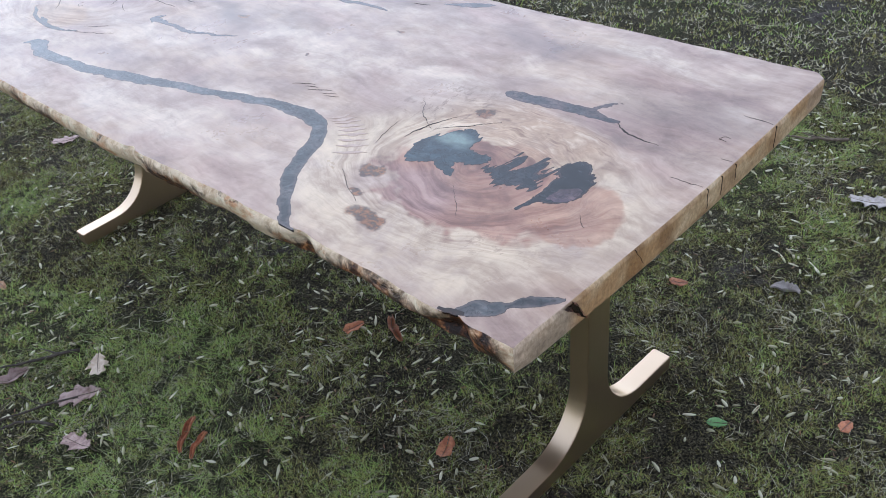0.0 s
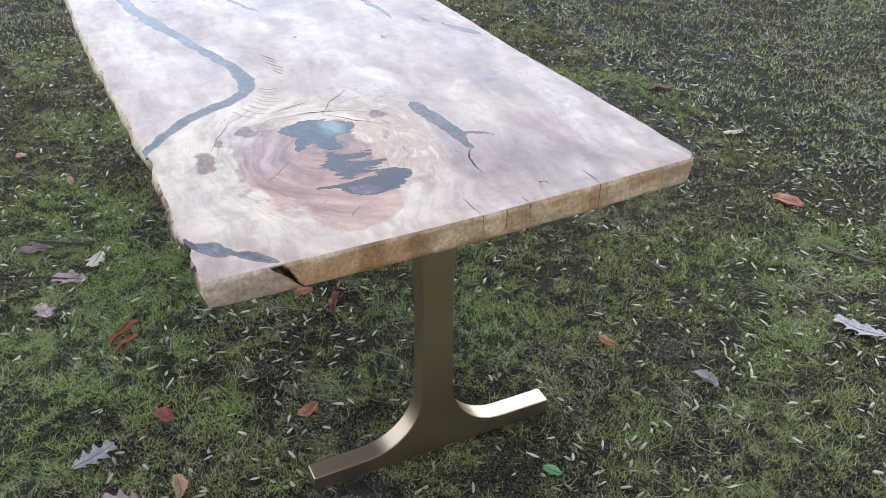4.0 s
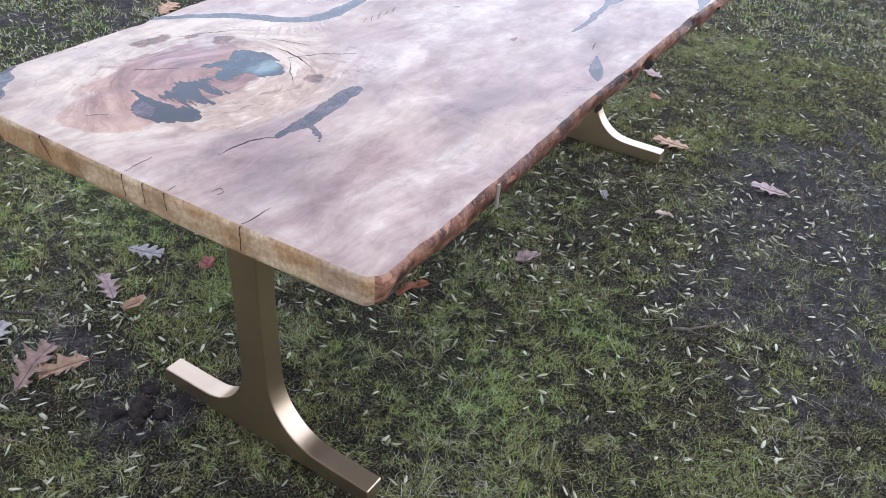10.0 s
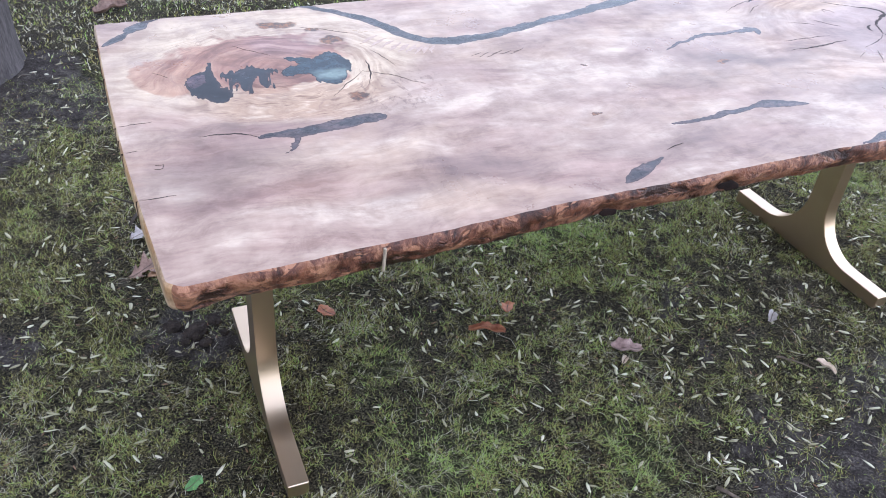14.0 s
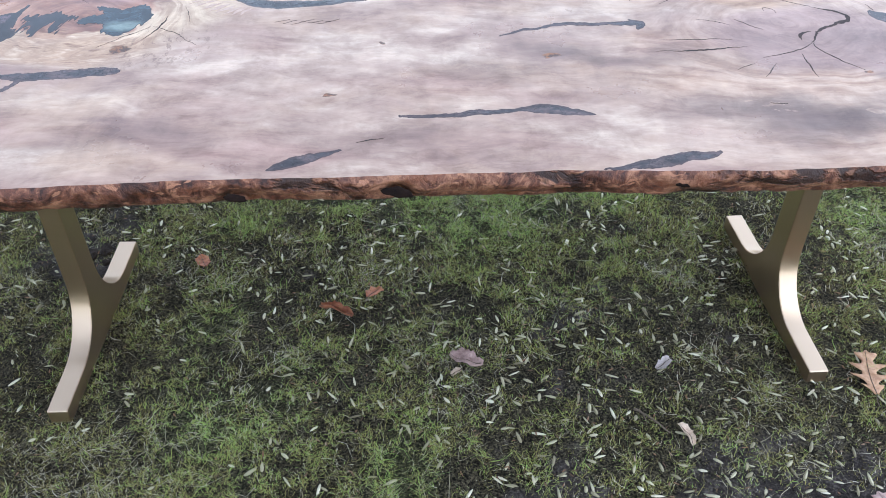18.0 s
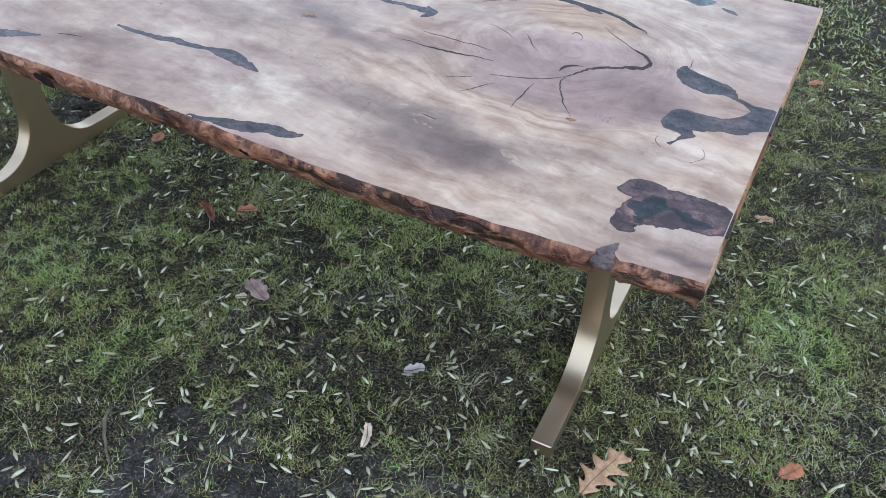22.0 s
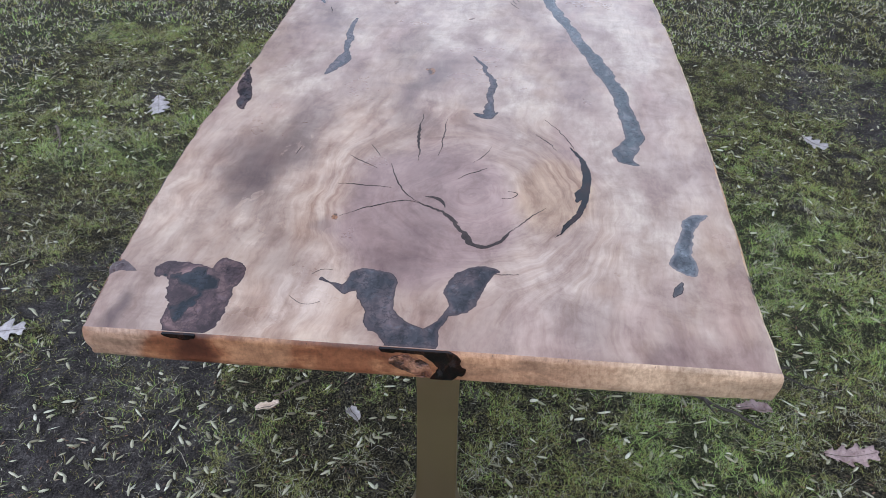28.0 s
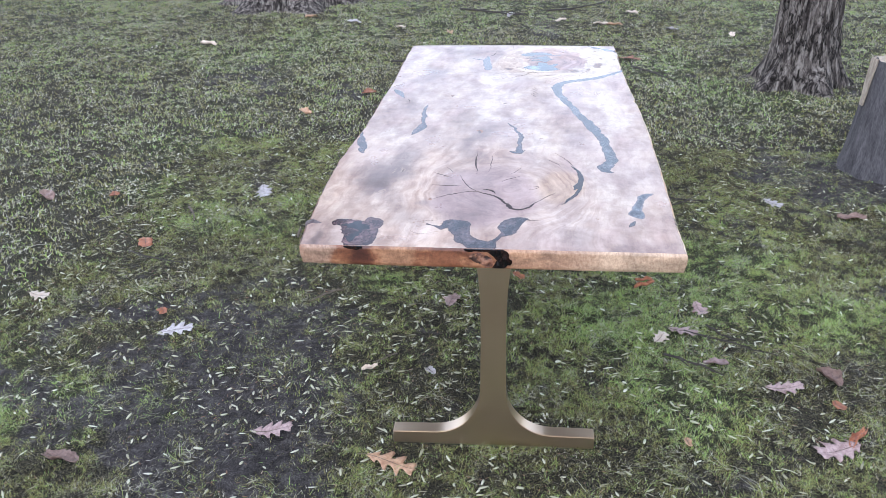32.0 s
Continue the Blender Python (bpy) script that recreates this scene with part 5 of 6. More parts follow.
def build_stump():
    stump = tagged(new("tree_stump"), "sawn tree stump with dark damp sides and torn pale edge", "stump")
    stump.location = (-1.47, 2.20, -0.03)
    sides, rows = 96, 30
    ang = np.linspace(0, math.tau, sides, endpoint=False)
    verts = []
    for j in range(rows):
        t = j / (rows - 1)
        rad = 0.285 - 0.035 * t + 0.02 * math.exp(-t * 9) + 0.012 * (value_noise(ang * 12, ang * 0 + t * 3, 7) - 0.5) + 0.02 * (value_noise(ang * 3, ang * 0 + t * 1.4, 8) - 0.5)
        top = 0.64 + 0.035 * np.cos(ang - 0.6) + 0.03 * (value_noise(ang * 5, ang * 0, 77) - 0.5)
        verts += [(rad[i] * math.cos(a) + 0.03 * t, rad[i] * math.sin(a) + 0.02 * t, top[i] * t) for i, a in enumerate(ang)]
    faces = [(j * sides + i, j * sides + (i + 1) % sides, (j + 1) * sides + (i + 1) % sides, (j + 1) * sides + i) for j in range(rows - 1) for i in range(sides)]
    from_lists("stump_side", verts, faces, STUMP_BARK, stump, "dark damp bark-stripped side", True)
    rim = [verts[(rows - 1) * sides + i] for i in range(sides)]
    rings = [rim]
    for q in (0.85, 0.6, 0.35, 0.12):
        rings.append([(0.03 + (x - 0.03) * q, 0.02 + (y - 0.02) * q, z + 0.006 * math.sin(q * 40 + x * 60)) for x, y, z in rim])
    top_v = [v for ring in rings for v in ring]
    faces = [(j * sides + i, j * sides + (i + 1) % sides, (j + 1) * sides + (i + 1) % sides, (j + 1) * sides + i) for j in range(4) for i in range(sides)] + [tuple(4 * sides + i for i in range(sides))]
    from_lists("cut_top", top_v, faces, CUT, stump, "weathered sawn top")
    # torn strip of pale wood down one side
    strip = []
    for j in range(14):
        t = 0.60 + 0.40 * j / 13
        for b in np.linspace(4.60 + 0.2 * (1 - t), 4.92 - 0.2 * (1 - t), 7):
            rad = 0.285 - 0.035 * t + 0.008 + 0.008 * float(value_noise(np.array(b * 14), np.array(t * 5), 17))
            strip.append((rad * math.cos(b) + 0.03 * t, rad * math.sin(b) + 0.02 * t, (0.645 + 0.035 * math.cos(b - 0.6)) * t))
    faces = [(j * 7 + i, j * 7 + i + 1, (j + 1) * 7 + i + 1, (j + 1) * 7 + i) for j in range(13) for i in range(6)]
    ob = from_lists("torn_strip", strip, faces, CUT, stump, "pale torn strip of wood")
    mod = ob.modifiers.new("thickness", "SOLIDIFY")
    mod.thickness = 0.008
    return stump


build_stump()

# ---- fallen leaves and twigs ----
LEAF_GROUP = "fallen leaves on the lawn"


def rest_height(x, y):
    return float(ground_z(np.array(x), np.array(y)))


def oak_leaf(x, y, length, turn, material, label, lobes=4, deep=0.62, curl=0.25, lift=0.012, seed=1):
    """A lobed dead leaf: two cupped halves on a midrib, with a stalk."""
    rng = random.Random(seed * 7 + int(length * 1000))
    n = 8 * lobes
    width = length * rng.uniform(0.30, 0.36)
    left, mid, right = [], [], []
    for i in range(n + 1):
        t = i / n
        body = math.sin(math.pi * min(1, t * 0.96 + 0.02)) ** 0.7
        phase = t * lobes * math.tau
        swing = (0.5 + 0.5 * math.cos(phase + math.pi)) ** 1.7
        w = width * body * (1 - deep * (1 - swing)) + 0.002
        sweep = 0.10 * length * (swing - 0.3)
        bend = curl * length * (0.5 * (t - 0.45) ** 2 + 0.10 * math.sin(t * 5 + seed))
        up_l = curl * w * rng.uniform(0.2, 0.75) + 0.10 * w * math.sin(phase)
        up_r = curl * w * rng.uniform(0.2, 0.75) + 0.10 * w * math.cos(phase)
        side = 0.04 * length * math.sin(t * 3.0 + seed)
        mid.append((t * length, side, bend))
        left.append((t * length + sweep, side + w * rng.uniform(0.9, 1.1), bend + up_l))
        right.append((t * length + sweep, side - w * rng.uniform(0.9, 1.1), bend + up_r))
    half_l = [((a[0] * 0.55 + b[0] * 0.45), (a[1] * 0.55 + b[1] * 0.45), a[2] * 0.6 + b[2] * 0.4 + 0.004 * length) for a, b in zip(mid, left)]
    half_r = [((a[0] * 0.55 + b[0] * 0.45), (a[1] * 0.55 + b[1] * 0.45), a[2] * 0.6 + b[2] * 0.4 + 0.004 * length) for a, b in zip(mid, right)]
    verts = left + half_l + mid + half_r + right
    m = n + 1
    faces = [(r * m + i, (r + 1) * m + i, (r + 1) * m + i + 1, r * m + i + 1) for r in range(4) for i in range(n)]
    low = min(v[2] for v in verts)
    verts = [(a - length / 2, b, c - low) for a, b, c in verts]
    leaf = tagged(new("fallen_leaf"), label, "leaf", LEAF_GROUP)
    leaf.matrix_basis = pose(x, y, rest_height(x, y) + lift, rng.uniform(-7, 7), rng.uniform(-7, 7), turn)
    blade = from_lists("leaf_blade", verts, faces, material, leaf, "", True)
    mod = blade.modifiers.new("thickness", "SOLIDIFY")
    mod.thickness = 0.0006
    rib = [Vector((a - length / 2, b, c - low + 0.0007)) for a, b, c in mid[::4]]
    tube(rib, [0.0011 * (1 - 0.7 * i / len(rib)) for i in range(len(rib))], "midrib", TWIG, leaf, 5)
    stalk = [Vector((-length / 2 - 0.004 - 0.2 * length * q, mid[0][1] + 0.02 * length * math.sin(q * 3), max(0.0, mid[0][2] - low) * (1 - q) + 0.001)) for q in (0, 0.3, 0.65, 1.0)]
    tube(stalk, [0.0010, 0.0010, 0.0011, 0.0014], "stalk", TWIG, leaf, 5)
    return leaf


def curled_leaf(x, y, length, turn, material, label, roll=1.6, width=0.5, lift=0.010, seed=1):
    """A dry leaf rolled in on itself."""
    rng = random.Random(seed * 13 + 5)
    n, m = 14, 9
    verts = []
    for i in range(n + 1):
        t = i / n
        w = width * length * (math.sin(math.pi * (0.04 + 0.92 * t)) ** 0.6) * rng.uniform(0.72, 1.15)
        rr = w / max(roll, 0.2) * 0.5 + 0.002
        for j in range(m):
            a = (j / (m - 1) - 0.5) * 2 * roll * rng.uniform(0.93, 1.07)
            verts.append((t * length - length / 2, rr * math.sin(a) + 0.06 * length * math.sin(t * 4 + seed), rr * (1 - math.cos(a)) + 0.07 * length * math.sin(t * math.pi * 1.7 + seed) ** 2 + 0.03 * length * math.sin(j * 1.9 + t * 7 + seed)))
    low = min(v[2] for v in verts)
    verts = [(a, b, c - low) for a, b, c in verts]
    faces = [(i * m + j, (i + 1) * m + j, (i + 1) * m + j + 1, i * m + j + 1) for i in range(n) for j in range(m - 1)]
    leaf = tagged(new("fallen_leaf"), label, "leaf", LEAF_GROUP)
    leaf.matrix_basis = pose(x, y, rest_height(x, y) + lift, rng.uniform(-10, 10), rng.uniform(-8, 8), turn)
    blade = from_lists("leaf_blade", verts, faces, material, leaf, "", True)
    mod = blade.modifiers.new("thickness", "SOLIDIFY")
    mod.thickness = 0.0007
    mid = [Vector(verts[i * m + m // 2]) for i in range(0, n + 1, 2)]
    tube(mid, [0.0010] * len(mid), "midrib", TWIG, leaf, 5)
    return leaf


def twig(x, y, length, turn, r, material, label, forks=1, lift=0.008, seed=1):
    rng = random.Random(seed * 17 + 3)
    stick = tagged(new("twig"), label, "twig", "twigs on the lawn")
    stick.matrix_basis = pose(x, y, rest_height(x, y) + lift, 0, 0, turn)
    pts, p, a = [], Vector((-length / 2, 0, r)), 0.0
    for i in range(9):
        pts.append(p.copy())
        p = p + Vector((math.cos(a), math.sin(a), 0)) * length / 8
        p.z = r + 0.006 * rng.random()
        a += rng.uniform(-0.22, 0.22)
    tube(pts, [r * (1.05 - 0.07 * i) * rng.uniform(0.9, 1.1) for i in range(9)], "stem", material, stick, 7)
    for f in range(forks):
        q = pts[2 + f * 2]
        b = rng.choice((-1, 1)) * rng.uniform(0.5, 0.9)
        side = [q + Vector((math.cos(b), math.sin(b), 0)) * length * 0.28 * u + Vector((0, 0, 0.004 * u)) for u in (0, 0.35, 0.7, 1.0)]
        tube(side, [r * 0.6, r * 0.5, r * 0.4, r * 0.25], "side_shoot", material, stick, 6)
    return stick


GREY, TAN, RUST, BROWN = "silvery grey lobed oak leaf lying on the moss", "tan lobed oak leaf lying on the grass", "small rust-orange dry leaf on the lawn", "brown curled dead leaf on the soil"
MAUVE, PALE, RED = "mauve-brown lobed oak leaf on the grass", "pale buff curled leaf on the lawn", "small dark red leaf on the moss"
# beside the burl end
oak_leaf(-0.795, -1.16, 0.15, 25, LEAF_GREY, GREY, 4, 0.55, 0.3, seed=2)
curled_leaf(0.005, 0.735, 0.075, -62, LEAF_ORANGE, "rust-brown rolled leaf on the lawn", 2.4, 0.28, seed=6)
curled_leaf(0.055, 0.735, 0.105, -45, LEAF_ORANGE, "rust-brown rolled leaf on the lawn", 2.4, 0.26, seed=7)
oak_leaf(-0.455, 0.36, 0.060, 120, LEAF_ORANGE, RUST, 2, 0.25, 0.4, seed=8)
oak_leaf(-0.545, -0.47, 0.050, 30, LEAF_ORANGE, RUST, 2, 0.25, 0.4, seed=9)
curled_leaf(-0.78, -0.62, 0.075, 10, LEAF_GREY, "crumpled grey leaf on the soil", 1.5, 0.6, seed=10)
oak_leaf(-1.10, -0.26, 0.045, 80, LEAF_ORANGE, RUST, 2, 0.25, 0.4, seed=11)
curled_leaf(-0.066, 0.156, 0.100, -28, LEAF_ORANGE, "rust-tan rolled leaf under the table", 1.9, 0.34, seed=12)
oak_leaf(0.030, 0.222, 0.060, 60, LEAF_ORANGE, "small torn rust leaf under the table", 2, 0.35, 0.6, seed=13)
oak_leaf(-0.39, 0.86, 0.105, -60, LEAF_GREY, GREY, 4, 0.6, 0.25, seed=14)
oak_leaf(-0.56, 0.815, 0.110, 70, LEAF_MAUVE, MAUVE, 4, 0.65, 0.2, seed=15)
curled_leaf(-0.565, 0.70, 0.070, -10, LEAF_TAN, "tan curled leaf on the moss", 0.9, 0.5, seed=16)
oak_leaf(-0.32, 0.69, 0.060, 20, LEAF_RED, RED, 2, 0.3, 0.5, seed=17)
oak_leaf(-0.86, 0.69, 0.150, 15, LEAF_BROWN, "large brown curled oak leaf on the grass", 4, 0.68, 0.7, seed=18)
oak_leaf(-0.83, 0.63, 0.120, 140, LEAF_TAN, "tan curled oak leaf lying on another leaf", 3, 0.65, 0.75, lift=0.022, seed=19)
oak_leaf(-0.86, 0.86, 0.12, 40, LEAF_GREY, GREY, 4, 0.6, 0.3, seed=20)
oak_leaf(-0.86, 1.43, 0.10, 60, LEAF_GREY, GREY, 3, 0.55, 0.3, seed=21)
oak_leaf(-0.88, -0.09, 0.045, 30, LEAF_GREEN, "small fresh green leaf on the moss", 2, 0.1, 0.3, seed=23)
curled_leaf(-0.81, 2.62, 0.16, 20, LEAF_BROWN, BROWN, 1.3, 0.6, seed=24)
# along the river side
oak_leaf(1.04, 1.22, 0.14, -65, LEAF_MAUVE, MAUVE, 4, 0.6, 0.3, seed=26)
oak_leaf(0.725, 1.140, 0.12, 95, LEAF_MAUVE, MAUVE, 4, 0.5, 0.25, seed=28)
oak_leaf(0.46, 0.76, 0.085, 150, LEAF_PALE, "pale buff lobed leaf on the grass", 3, 0.5, 0.3, seed=29)
oak_leaf(0.40, 0.85, 0.11, 60, LEAF_MAUVE, MAUVE, 3, 0.5, 0.35, seed=30)
curled_leaf(0.610, 0.936, 0.085, 85, LEAF_MAUVE, "mauve-brown curled leaf on the grass", 1.0, 0.5, seed=31)
curled_leaf(0.652, 1.300, 0.11, 30, LEAF_BROWN, BROWN, 1.5, 0.7, seed=32)
curled_leaf(0.985, 1.295, 0.12, -30, LEAF_ORANGE, "rust-brown rolled leaf on the lawn", 2.2, 0.4, seed=33)
oak_leaf(0.24, 0.93, 0.09, 20, LEAF_MAUVE, MAUVE, 3, 0.5, 0.4, seed=34)
oak_leaf(0.815, 1.285, 0.05, 20, LEAF_ORANGE, RUST, 2, 0.2, 0.4, seed=35)
curled_leaf(-0.73, 1.76, 0.13, 80, LEAF_BROWN, "dark flake of bark on the grass", 0.5, 0.5, seed=36)
oak_leaf(0.99, 2.36, 0.15, 20, LEAF_TAN, TAN, 4, 0.45, 0.3, seed=37)
oak_leaf(1.30, 1.80, 0.06, 50, LEAF_ORANGE, RUST, 2, 0.3, 0.4, seed=38)
oak_leaf(1.33, 0.94, 0.055, 40, LEAF_TAN, "small tan torn leaf on the soil", 2, 0.3, 0.4, seed=39)
curled_leaf(1.05, 0.79, 0.05, 10, LEAF_TAN, "small tan curled leaf on the grass", 1.0, 0.5, seed=40)
oak_leaf(2.45, 1.70, 0.11, 10, LEAF_GREY, GREY, 3, 0.5, 0.3, seed=42)
oak_leaf(2.64, 1.26, 0.11, 30, LEAF_TAN, TAN, 3, 0.5, 0.3, seed=43)
curled_leaf(1.9, 1.21, 0.10, 30, LEAF_GREY, "crumpled grey leaf on the soil", 1.1, 0.55, seed=44)
# beside the long smooth edge
oak_leaf(1.245, -0.082, 0.155, 80, LEAF_TAN, "large tan pointed-lobed oak leaf beside the table foot", 4, 0.70, 0.14, seed=45)
curled_leaf(0.265, -0.025, 0.085, -15, LEAF_MAUVE, "pinkish-brown curled leaf on the lawn", 1.0, 0.65, seed=46)
curled_leaf(0.755, -0.255, 0.060, 110, LEAF_PALE, PALE, 1.6, 0.42, seed=47)
curled_leaf(0.75, -0.04, 0.05, 30, LEAF_GREY, "crumpled grey leaf on the soil", 1.2, 0.6, seed=48)
curled_leaf(0.24, -0.06, 0.03, 30, LEAF_PALE, PALE, 1.2, 0.6, seed=49)
oak_leaf(0.59, -1.04, 0.135, 105, LEAF_GREY, GREY, 4, 0.62, 0.25, seed=50)
oak_leaf(0.455, -1.155, 0.050, 30, LEAF_ORANGE, RUST, 2, 0.25, 0.4, seed=51)
oak_leaf(1.59, 0.12, 0.060, 60, LEAF_ORANGE, RUST, 2, 0.25, 0.5, seed=52)
oak_leaf(1.80, 0.22, 0.11, 60, LEAF_MAUVE, MAUVE, 3, 0.55, 0.3, seed=53)
oak_leaf(1.13, -0.48, 0.125, 100, LEAF_MAUVE, MAUVE, 4, 0.55, 0.3, seed=54)
curled_leaf(1.33, -1.08, 0.12, 75, LEAF_BROWN, "dark brown folded leaf on bare soil", 1.0, 0.5, seed=55)
oak_leaf(-0.15, -1.52, 0.115, 20, LEAF_ORANGE, RUST, 2, 0.3, 0.5, seed=56)
curled_leaf(-0.65, -2.31, 0.13, 60, LEAF_BROWN, BROWN, 1.1, 0.7, seed=58)
oak_leaf(-0.68, -1.94, 0.085, 30, LEAF_ORANGE, RUST, 2, 0.3, 0.5, seed=59)
oak_leaf(0.37, -1.73, 0.09, 80, LEAF_PALE, "pale buff lobed leaf on the lawn", 3, 0.5, 0.3, seed=60)
oak_leaf(0.45, -1.17, 0.035, 20, LEAF_ORANGE, RUST, 2, 0.2, 0.4, seed=61)
curled_leaf(1.81, -1.32, 0.13, 20, LEAF_BROWN, BROWN, 0.8, 0.6, seed=62)
curled_leaf(0.85, -1.73, 0.11, 60, LEAF_BROWN, BROWN, 1.0, 0.6, seed=64)
curled_leaf(-2.25, -1.36, 0.14, 50, LEAF_TAN, "tan curled leaf on the lawn", 1.2, 0.5, seed=65)
oak_leaf(-2.76, -1.02, 0.16, 20, LEAF_ORANGE, "rust-brown lobed leaf on the lawn", 3, 0.5, 0.5, seed=66)
curled_leaf(-4.29, -2.88, 0.15, 80, LEAF_PALE, PALE, 1.2, 0.7, seed=67)
oak_leaf(-3.93, 0.92, 0.19, 70, LEAF_ORANGE, "rust-brown lobed leaf on the lawn", 3, 0.5, 0.4, seed=68)
curled_leaf(-5.36, 0.73, 0.16, 100, LEAF_PALE, PALE, 1.0, 0.5, seed=69)
curled_leaf(-5.96, 1.07, 0.14, 60, LEAF_PALE, PALE, 1.0, 0.5, seed=70)
for i in range(9):
    curled_leaf(-4.9 - 0.22 * (i % 5), 1.9 - 0.52 * i, 0.13 + 0.01 * (i % 3), 40 * i, (LEAF_PALE, LEAF_GREY, LEAF_TAN)[i % 3], ("pale buff curled leaf far out on the lawn", "crumpled grey leaf far out on the lawn", "tan curled leaf far out on the lawn")[i % 3], 0.9, 0.5, seed=71 + i)

twig(0.255, -0.555, 0.16, -62, 0.0045, TWIG, "straight grey twig on bare soil", 1, seed=1)
twig(0.69, -0.21, 0.10, -40, 0.0032, TWIG, "short forked grey twig", 1, seed=2)
twig(-0.30, -0.82, 0.085, 15, 0.0075, TWIG, "broken stub of pale twig", 0, seed=3)
twig(-0.84, 0.98, 0.30, 130, 0.0042, TWIG_DARK, "dark wet twig on the moss", 2, seed=5)
twig(0.02, -1.40, 0.32, 65, 0.0040, TWIG_DARK, "dark wet twig on the lawn", 1, seed=6)
twig(-0.85, 1.01, 0.22, 60, 0.0045, TWIG_DARK, "dark wet twig on the moss", 0, seed=7)
twig(-1.82, 1.26, 0.34, 20, 0.0040, TWIG_DARK, "dark crooked twig on the lawn", 1, seed=8)
twig(1.33, 0.86, 0.20, 5, 0.0016, TWIG, "thin bowed stem on the soil", 0, seed=9)
twig(0.48, 1.00, 0.34, 60, 0.0036, TWIG_DARK, "dark wet twig on the grass", 1, seed=10)
twig(0.42, 0.98, 0.16, 30, 0.0045, TWIG_DARK, "dark wet twig on the grass", 0, seed=11)
twig(0.62, 0.86, 0.22, 60, 0.0050, TWIG_DARK, "dark wet twig beside leaves", 1, seed=12)
twig(-0.50, -1.42, 0.2, 40, 0.0060, TWIG, "forked grey twig on bare soil", 2, seed=13)
twig(-3.43, 1.04, 0.5, 30, 0.008, TWIG_DARK, "dark fallen stick on the lawn", 2, seed=14)
twig(-3.6, -0.6, 0.9, 75, 0.008, TWIG_DARK, "long dark fallen stick on the lawn", 3, seed=15)
twig(-5.9, -0.4, 0.8, 60, 0.012, TWIG_DARK, "long dark fallen stick far out on the lawn", 3, seed=16)
twig(-6.2, 0.6, 0.9, 110, 0.010, TWIG_DARK, "long dark fallen stick far out on the lawn", 3, seed=17)
twig(1.55, 1.35, 0.12, 20, 0.006, TWIG_DARK, "short dark stick on the lawn", 0, seed=18)


def clod(x, y, r, seed):
    """A clod of kicked-up earth."""
    bm = bmesh.new()
    bmesh.ops.create_icosphere(bm, subdivisions=3, radius=1.0)
    for v in bm.verts:
        q = 1 + 0.6 * (float(value_noise(np.array(v.co.x * 2.2 + seed * 9), np.array(v.co.y * 2.2 + v.co.z * 1.9 + 11), 191)) - 0.5) + 0.3 * (float(value_noise(np.array(v.co.x * 6 + seed * 5), np.array(v.co.z * 6 + v.co.y * 4 + 11), 192)) - 0.5)
        v.co = Vector((v.co.x * r * q, v.co.y * r * 0.8 * q, v.co.z * r * 0.45 * q))
    bmesh.ops.transform(bm, matrix=pose(x, y, rest_height(x, y) + 0.006, 0, 0, seed * 50), verts=bm.verts[:])
    ob = part("soil_clod", bm, EARTH)
    return tagged(ob, "dark damp clod of earth beside the table foot", "soil clod", "clods of earth")


for i, (dx, dy, r) in enumerate(((0.0, 0.0, 0.034), (0.055, 0.03, 0.022), (-0.05, 0.035, 0.026), (0.02, -0.05, 0.018), (-0.03, -0.035, 0.014), (0.07, -0.03, 0.013))):
    clod(-0.80 + dx, 0.40 + dy, r, i + 1)


# ---- grass and seeds ----
def scatter(count, x0, x1, y0, y1, rng):
    return rng.uniform(x0, x1, count), rng.uniform(y0, y1, count)


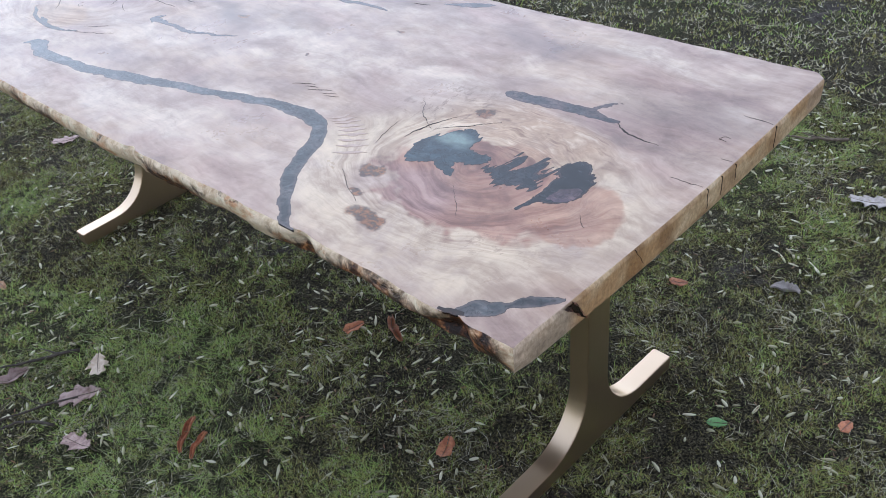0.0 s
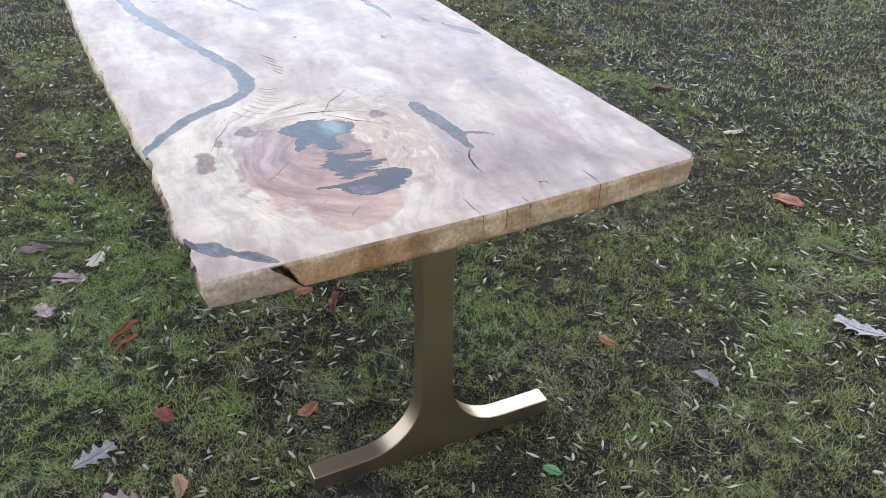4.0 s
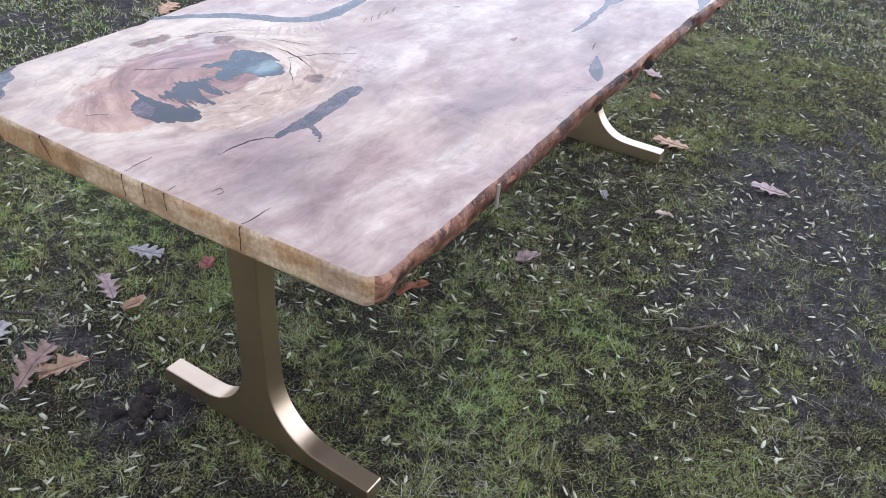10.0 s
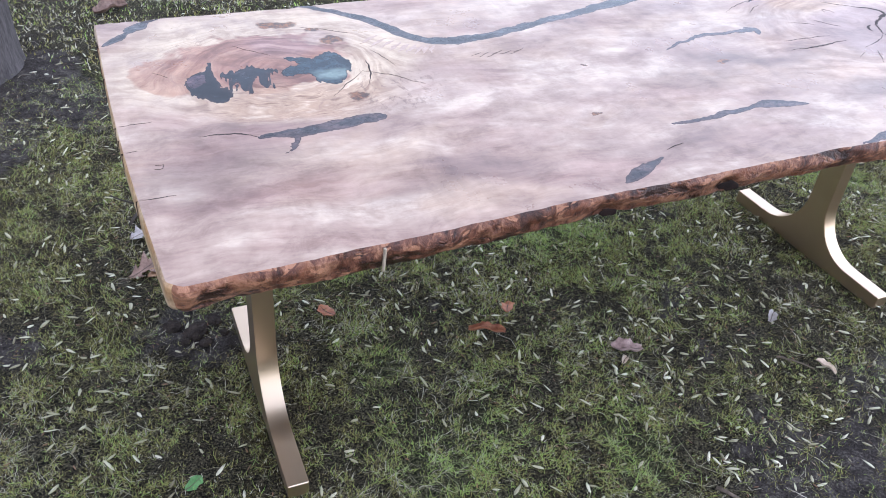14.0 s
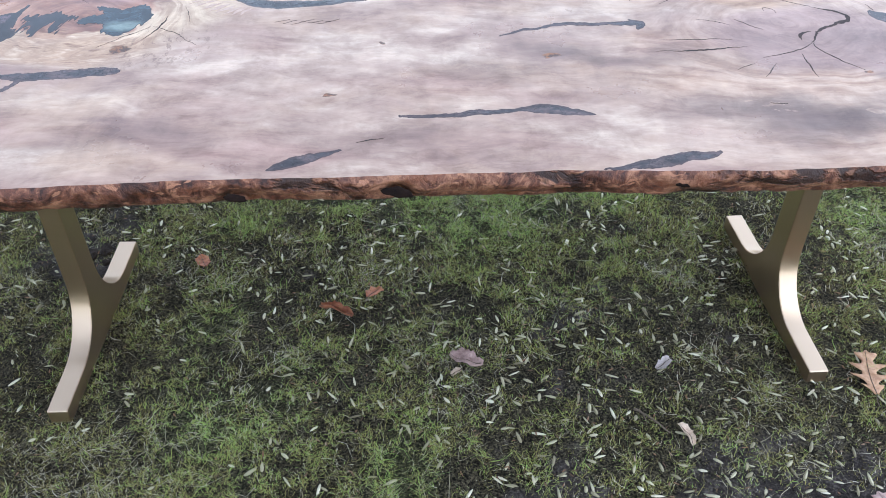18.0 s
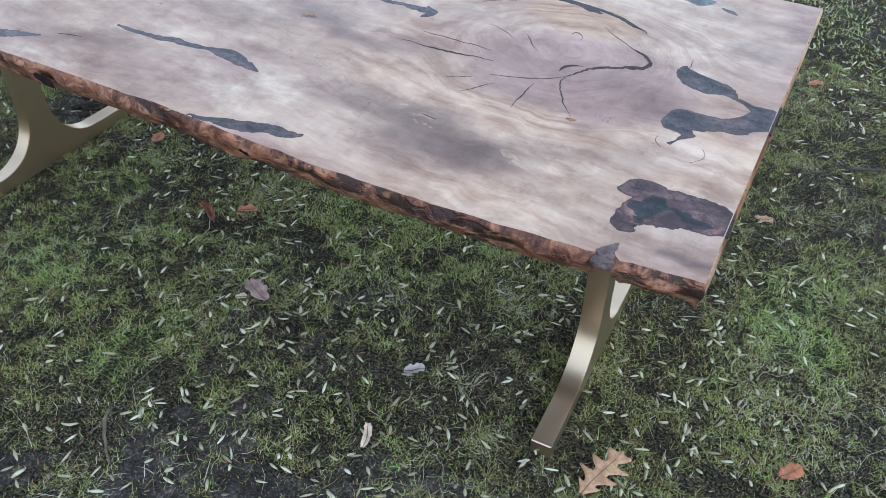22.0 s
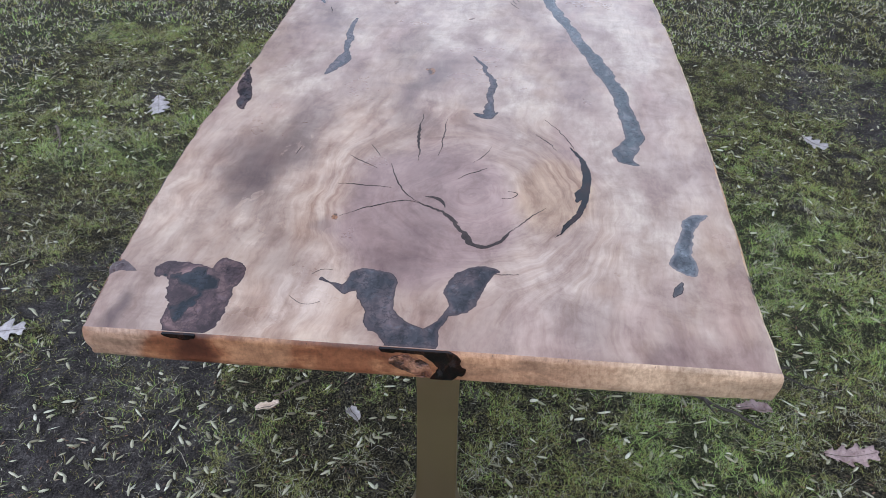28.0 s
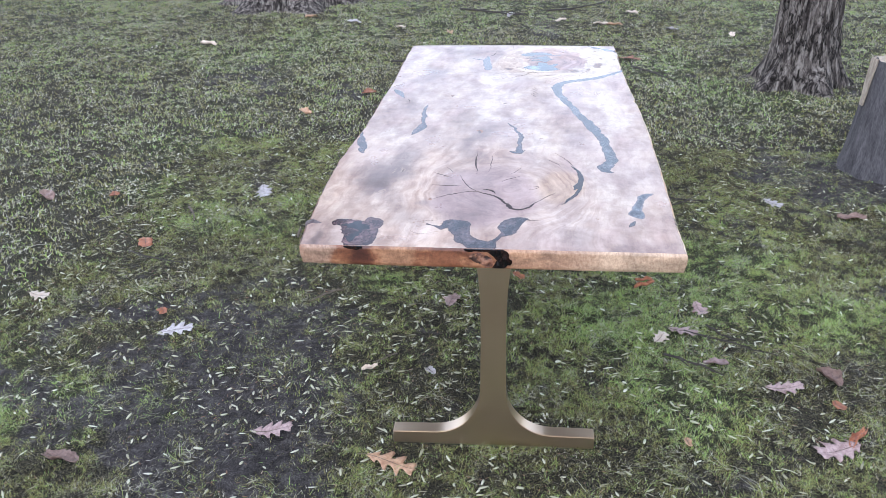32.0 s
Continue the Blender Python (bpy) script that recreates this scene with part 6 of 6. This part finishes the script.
def build_grass(name, label, count, box, keep_out, height, width, rng, straw=False, pale=0.0):
    x, y = scatter(count, *box, rng)
    mud, fresh = mud_at(x, y), fresh_at(x, y)
    clump = tuft_at(x, y)
    chance = (1.0 - 0.66 * mud) * (0.08 + 1.1 * step_up(0.44, 0.57, clump)) * (0.75 + 0.3 * fresh)
    keep = rng.random(count) < chance
    if keep_out:
        a, b, c, d = keep_out
        keep &= ~((x > a) & (x < b) & (y > c) & (y < d))
    x, y, mud, fresh, clump = (v[keep] for v in (x, y, mud, fresh, clump))
    n = len(x)
    flow = layered(x, y, 2.0, 141) * 14
    ang = np.where(rng.random(n) < 0.25, flow + rng.normal(0, 0.6, n), rng.uniform(0, math.tau, n))
    h = height * rng.gamma(2.2, 0.45, n).clip(0.25, 3.0) * (0.5 + 0.8 * step_up(0.42, 0.62, clump)) * (0.9 + 0.2 * fresh)
    # straw mats, with extra pale blades under the slab to offset its shade
    mat = step_up(0.50, 0.66, layered(x, y, 3.4, 145) + 0.13 * hump(x, y, 0.75, 0.15, 0.5) + 0.15 * hump(x, y, -0.2, 0.1, 0.5))
    dead = rng.random(n) < (1.0 if straw else 0.14 + pale) - 0.12 * fresh + 0.16 * mud + 0.42 * mat
    lean = np.where(dead, rng.uniform(1.4, 3.4, n), rng.uniform(0.6, 2.4, n))
    rise = np.where(dead, rng.uniform(0.10, 0.45, n), rng.uniform(0.35, 0.9, n)) * h
    w = width * rng.uniform(0.6, 1.35, n)
    dx, dy = np.cos(ang), np.sin(ang)
    z = ground_z(x, y) - 0.002
    base = np.stack([x, y, z], -1)
    side = np.stack([-dy * w / 2, dx * w / 2, 0 * w], -1)
    swerve = rng.normal(0, 0.45, n)
    mid = base + np.stack([np.cos(ang + swerve) * lean * h * 0.45, np.sin(ang + swerve) * lean * h * 0.45, rise * 0.85], -1)
    tip = base + np.stack([dx * lean * h, dy * lean * h, rise * np.where(dead, 0.75, 1.0)], -1)
    co = np.stack([base - side, base + side, mid + side * 0.8, mid - side * 0.8, tip], 1).reshape(-1, 3)
    i = np.arange(n)[:, None] * 5
    patch = 0.5 * value_noise(x * 55, y * 55, 137) + 0.5 * value_noise(x * 18, y * 18, 138) - 0.5
    # the hump lightens blades under the slab, standing in for missing light
    tone = np.where(dead, rng.uniform(0.70, 1.0, n), (0.10 + 0.5 * pale + 0.12 * hump(x, y, 0.2, 0.0, 0.6) + 0.30 * fresh + 0.35 * patch + rng.gamma(1.3, 0.20, n)).clip(0, 0.69))
    ob = mesh_from_arrays(name, co, i + np.array([[0, 1, 2, 3]]), i + np.array([[3, 2, 4]]), BLADE, {"tone": np.repeat(tone, 5)})
    return tagged(ob, label, "grass", kind="stuff")


def build_seeds(name, label, count, box, size, rng, material=SEED, category="seeds"):
    x, y = scatter(count, *box, rng)
    keep = rng.random(count) < 0.25 + 0.9 * step_up(0.35, 0.7, layered(x, y, 3.0, 151))
    x, y = x[keep], y[keep]
    n = len(x)
    ang = rng.uniform(0, math.tau, n)
    ln, w = size * rng.uniform(0.6, 1.25, n), size * rng.uniform(0.22, 0.32, n)
    d = np.stack([np.cos(ang), np.sin(ang), rng.normal(0, 0.16, n)], -1)
    s = np.stack([-np.sin(ang), np.cos(ang), rng.normal(0, 0.22, n)], -1)
    up = np.array([0, 0, 1.0])
    c = np.stack([x, y, ground_z(x, y) + rng.uniform(0.005, 0.014, n)], -1)
    bow = rng.uniform(-0.12, 0.12, n)
    shape = ((-0.5, 0.0, 0.0), (-0.28, 0.34, 0.0), (0.12, 0.5, 0.0), (0.42, 0.30, 0.0), (0.5, 0.0, 0.0), (0.42, -0.30, 0.0), (0.12, -0.5, 0.0), (-0.28, -0.34, 0.0), (0.05, 0.0, 0.10), (0.05, 0.0, -0.06))
    co = np.stack([c + d * (a * ln)[:, None] + s * (b * w + bow * ln * a * a)[:, None] + up * (e * w * 2)[:, None] for a, b, e in shape], 1).reshape(-1, 3)
    i = np.arange(n)[:, None, None] * 10
    top = np.array([[k, (k + 1) % 8, 8] for k in range(8)])[None]
    bot = np.array([[(k + 1) % 8, k, 9] for k in range(8)])[None]
    tris = (np.concatenate([top, bot], 1) + i).reshape(-1, 3)
    tone = rng.beta(1.7, 1.6, n)
    ob = mesh_from_arrays(name, co, None, tris, material, {"tone": np.repeat(tone, 10)}, True)
    return tagged(ob, label, category, kind="stuff")


def build_moss(name, label, count, box, keep_out, height, width, rng, pale=0.0):
    """A felt of tiny single leaves between the grass blades."""
    x, y = scatter(count, *box, rng)
    mud, fresh = mud_at(x, y), fresh_at(x, y)
    tuft = tuft_at(x, y)
    keep = rng.random(count) < (1.0 - 0.85 * mud) * (0.08 + 1.0 * step_up(0.43, 0.55, tuft))
    if keep_out:
        a, b, c, d = keep_out
        keep &= ~((x > a) & (x < b) & (y > c) & (y < d))
    x, y, mud, fresh, tuft = (v[keep] for v in (x, y, mud, fresh, tuft))
    n = len(x)
    ang = rng.uniform(0, math.tau, n)
    h = height * rng.uniform(0.5, 1.5, n)
    reach = h * rng.uniform(0.2, 1.6, n)
    w = width * rng.uniform(0.6, 1.4, n)
    base = np.stack([x, y, ground_z(x, y) - 0.002 + 0.010 * step_up(0.40, 0.62, tuft) * rng.random(n)], -1)
    side = np.stack([-np.sin(ang) * w / 2, np.cos(ang) * w / 2, 0 * w], -1)
    tip = base + np.stack([np.cos(ang) * reach, np.sin(ang) * reach, h], -1)
    co = np.stack([base - side, base + side, tip], 1).reshape(-1, 3)
    # yellow moss, its tone also lifted under the slab against the table's shade
    hue_lift = layered(x, y, 2.6, 171) + 0.2 * hump(x, y, 0.0, 0.0, 0.5)
    tone = (-0.02 + 0.26 * step_up(0.35, 0.65, hue_lift) + 0.14 * fresh + 0.55 * (0.5 * value_noise(x * 90, y * 90, 173) + 0.5 * value_noise(x * 30, y * 30, 174) - 0.5) + rng.normal(0.0, 0.18, n)).clip(0, 0.66)
    tone = np.where(rng.random(n) < 0.14 + pale, rng.uniform(0.70, 0.95, n), tone + pale * 0.6)
    ob = mesh_from_arrays(name, co, None, np.arange(3 * n).reshape(-1, 3), BLADE, {"tone": np.repeat(tone, 3)})
    return tagged(ob, label, "moss", kind="stuff")


gen = np.random.default_rng(4)
NEAR_BOX = (-1.7, 2.6, -1.8, 2.0)
FAR_BOX = (-9.5, 4.2, -6.5, 5.0)
build_grass("grass", "short thin winter grass round the table", 760000, NEAR_BOX, None, 0.0100, 0.0013, gen)
build_grass("grass_beyond", "short thin winter grass farther out on the lawn", 380000, FAR_BOX, NEAR_BOX, 0.018, 0.0028, gen, pale=0.34)
build_grass("dead_stems", "long pale dead grass stems lying on the lawn", 6000, (-2.4, 3.0, -2.4, 2.6), None, 0.022, 0.0013, gen, True)
build_moss("moss", "yellow-green moss felt round the table", 1200000, NEAR_BOX, None, 0.0070, 0.0017, gen)
build_moss("moss_beyond", "yellow-green moss felt farther out on the lawn", 1000000, FAR_BOX, NEAR_BOX, 0.012, 0.0058, gen, pale=0.24)
build_seeds("ash_keys", "pale dry ash keys strewn over the lawn", 5600, (-1.9, 2.8, -2.0, 2.2), 0.028, gen)
build_seeds("ash_keys_beyond", "pale dry ash keys strewn farther out", 21000, FAR_BOX, 0.028, gen)
build_seeds("leaf_crumbs", "brown crumbs of dead leaves among the grass", 9000, (-1.9, 2.8, -2.0, 2.2), 0.013, gen, CRUMB, "leaf litter")
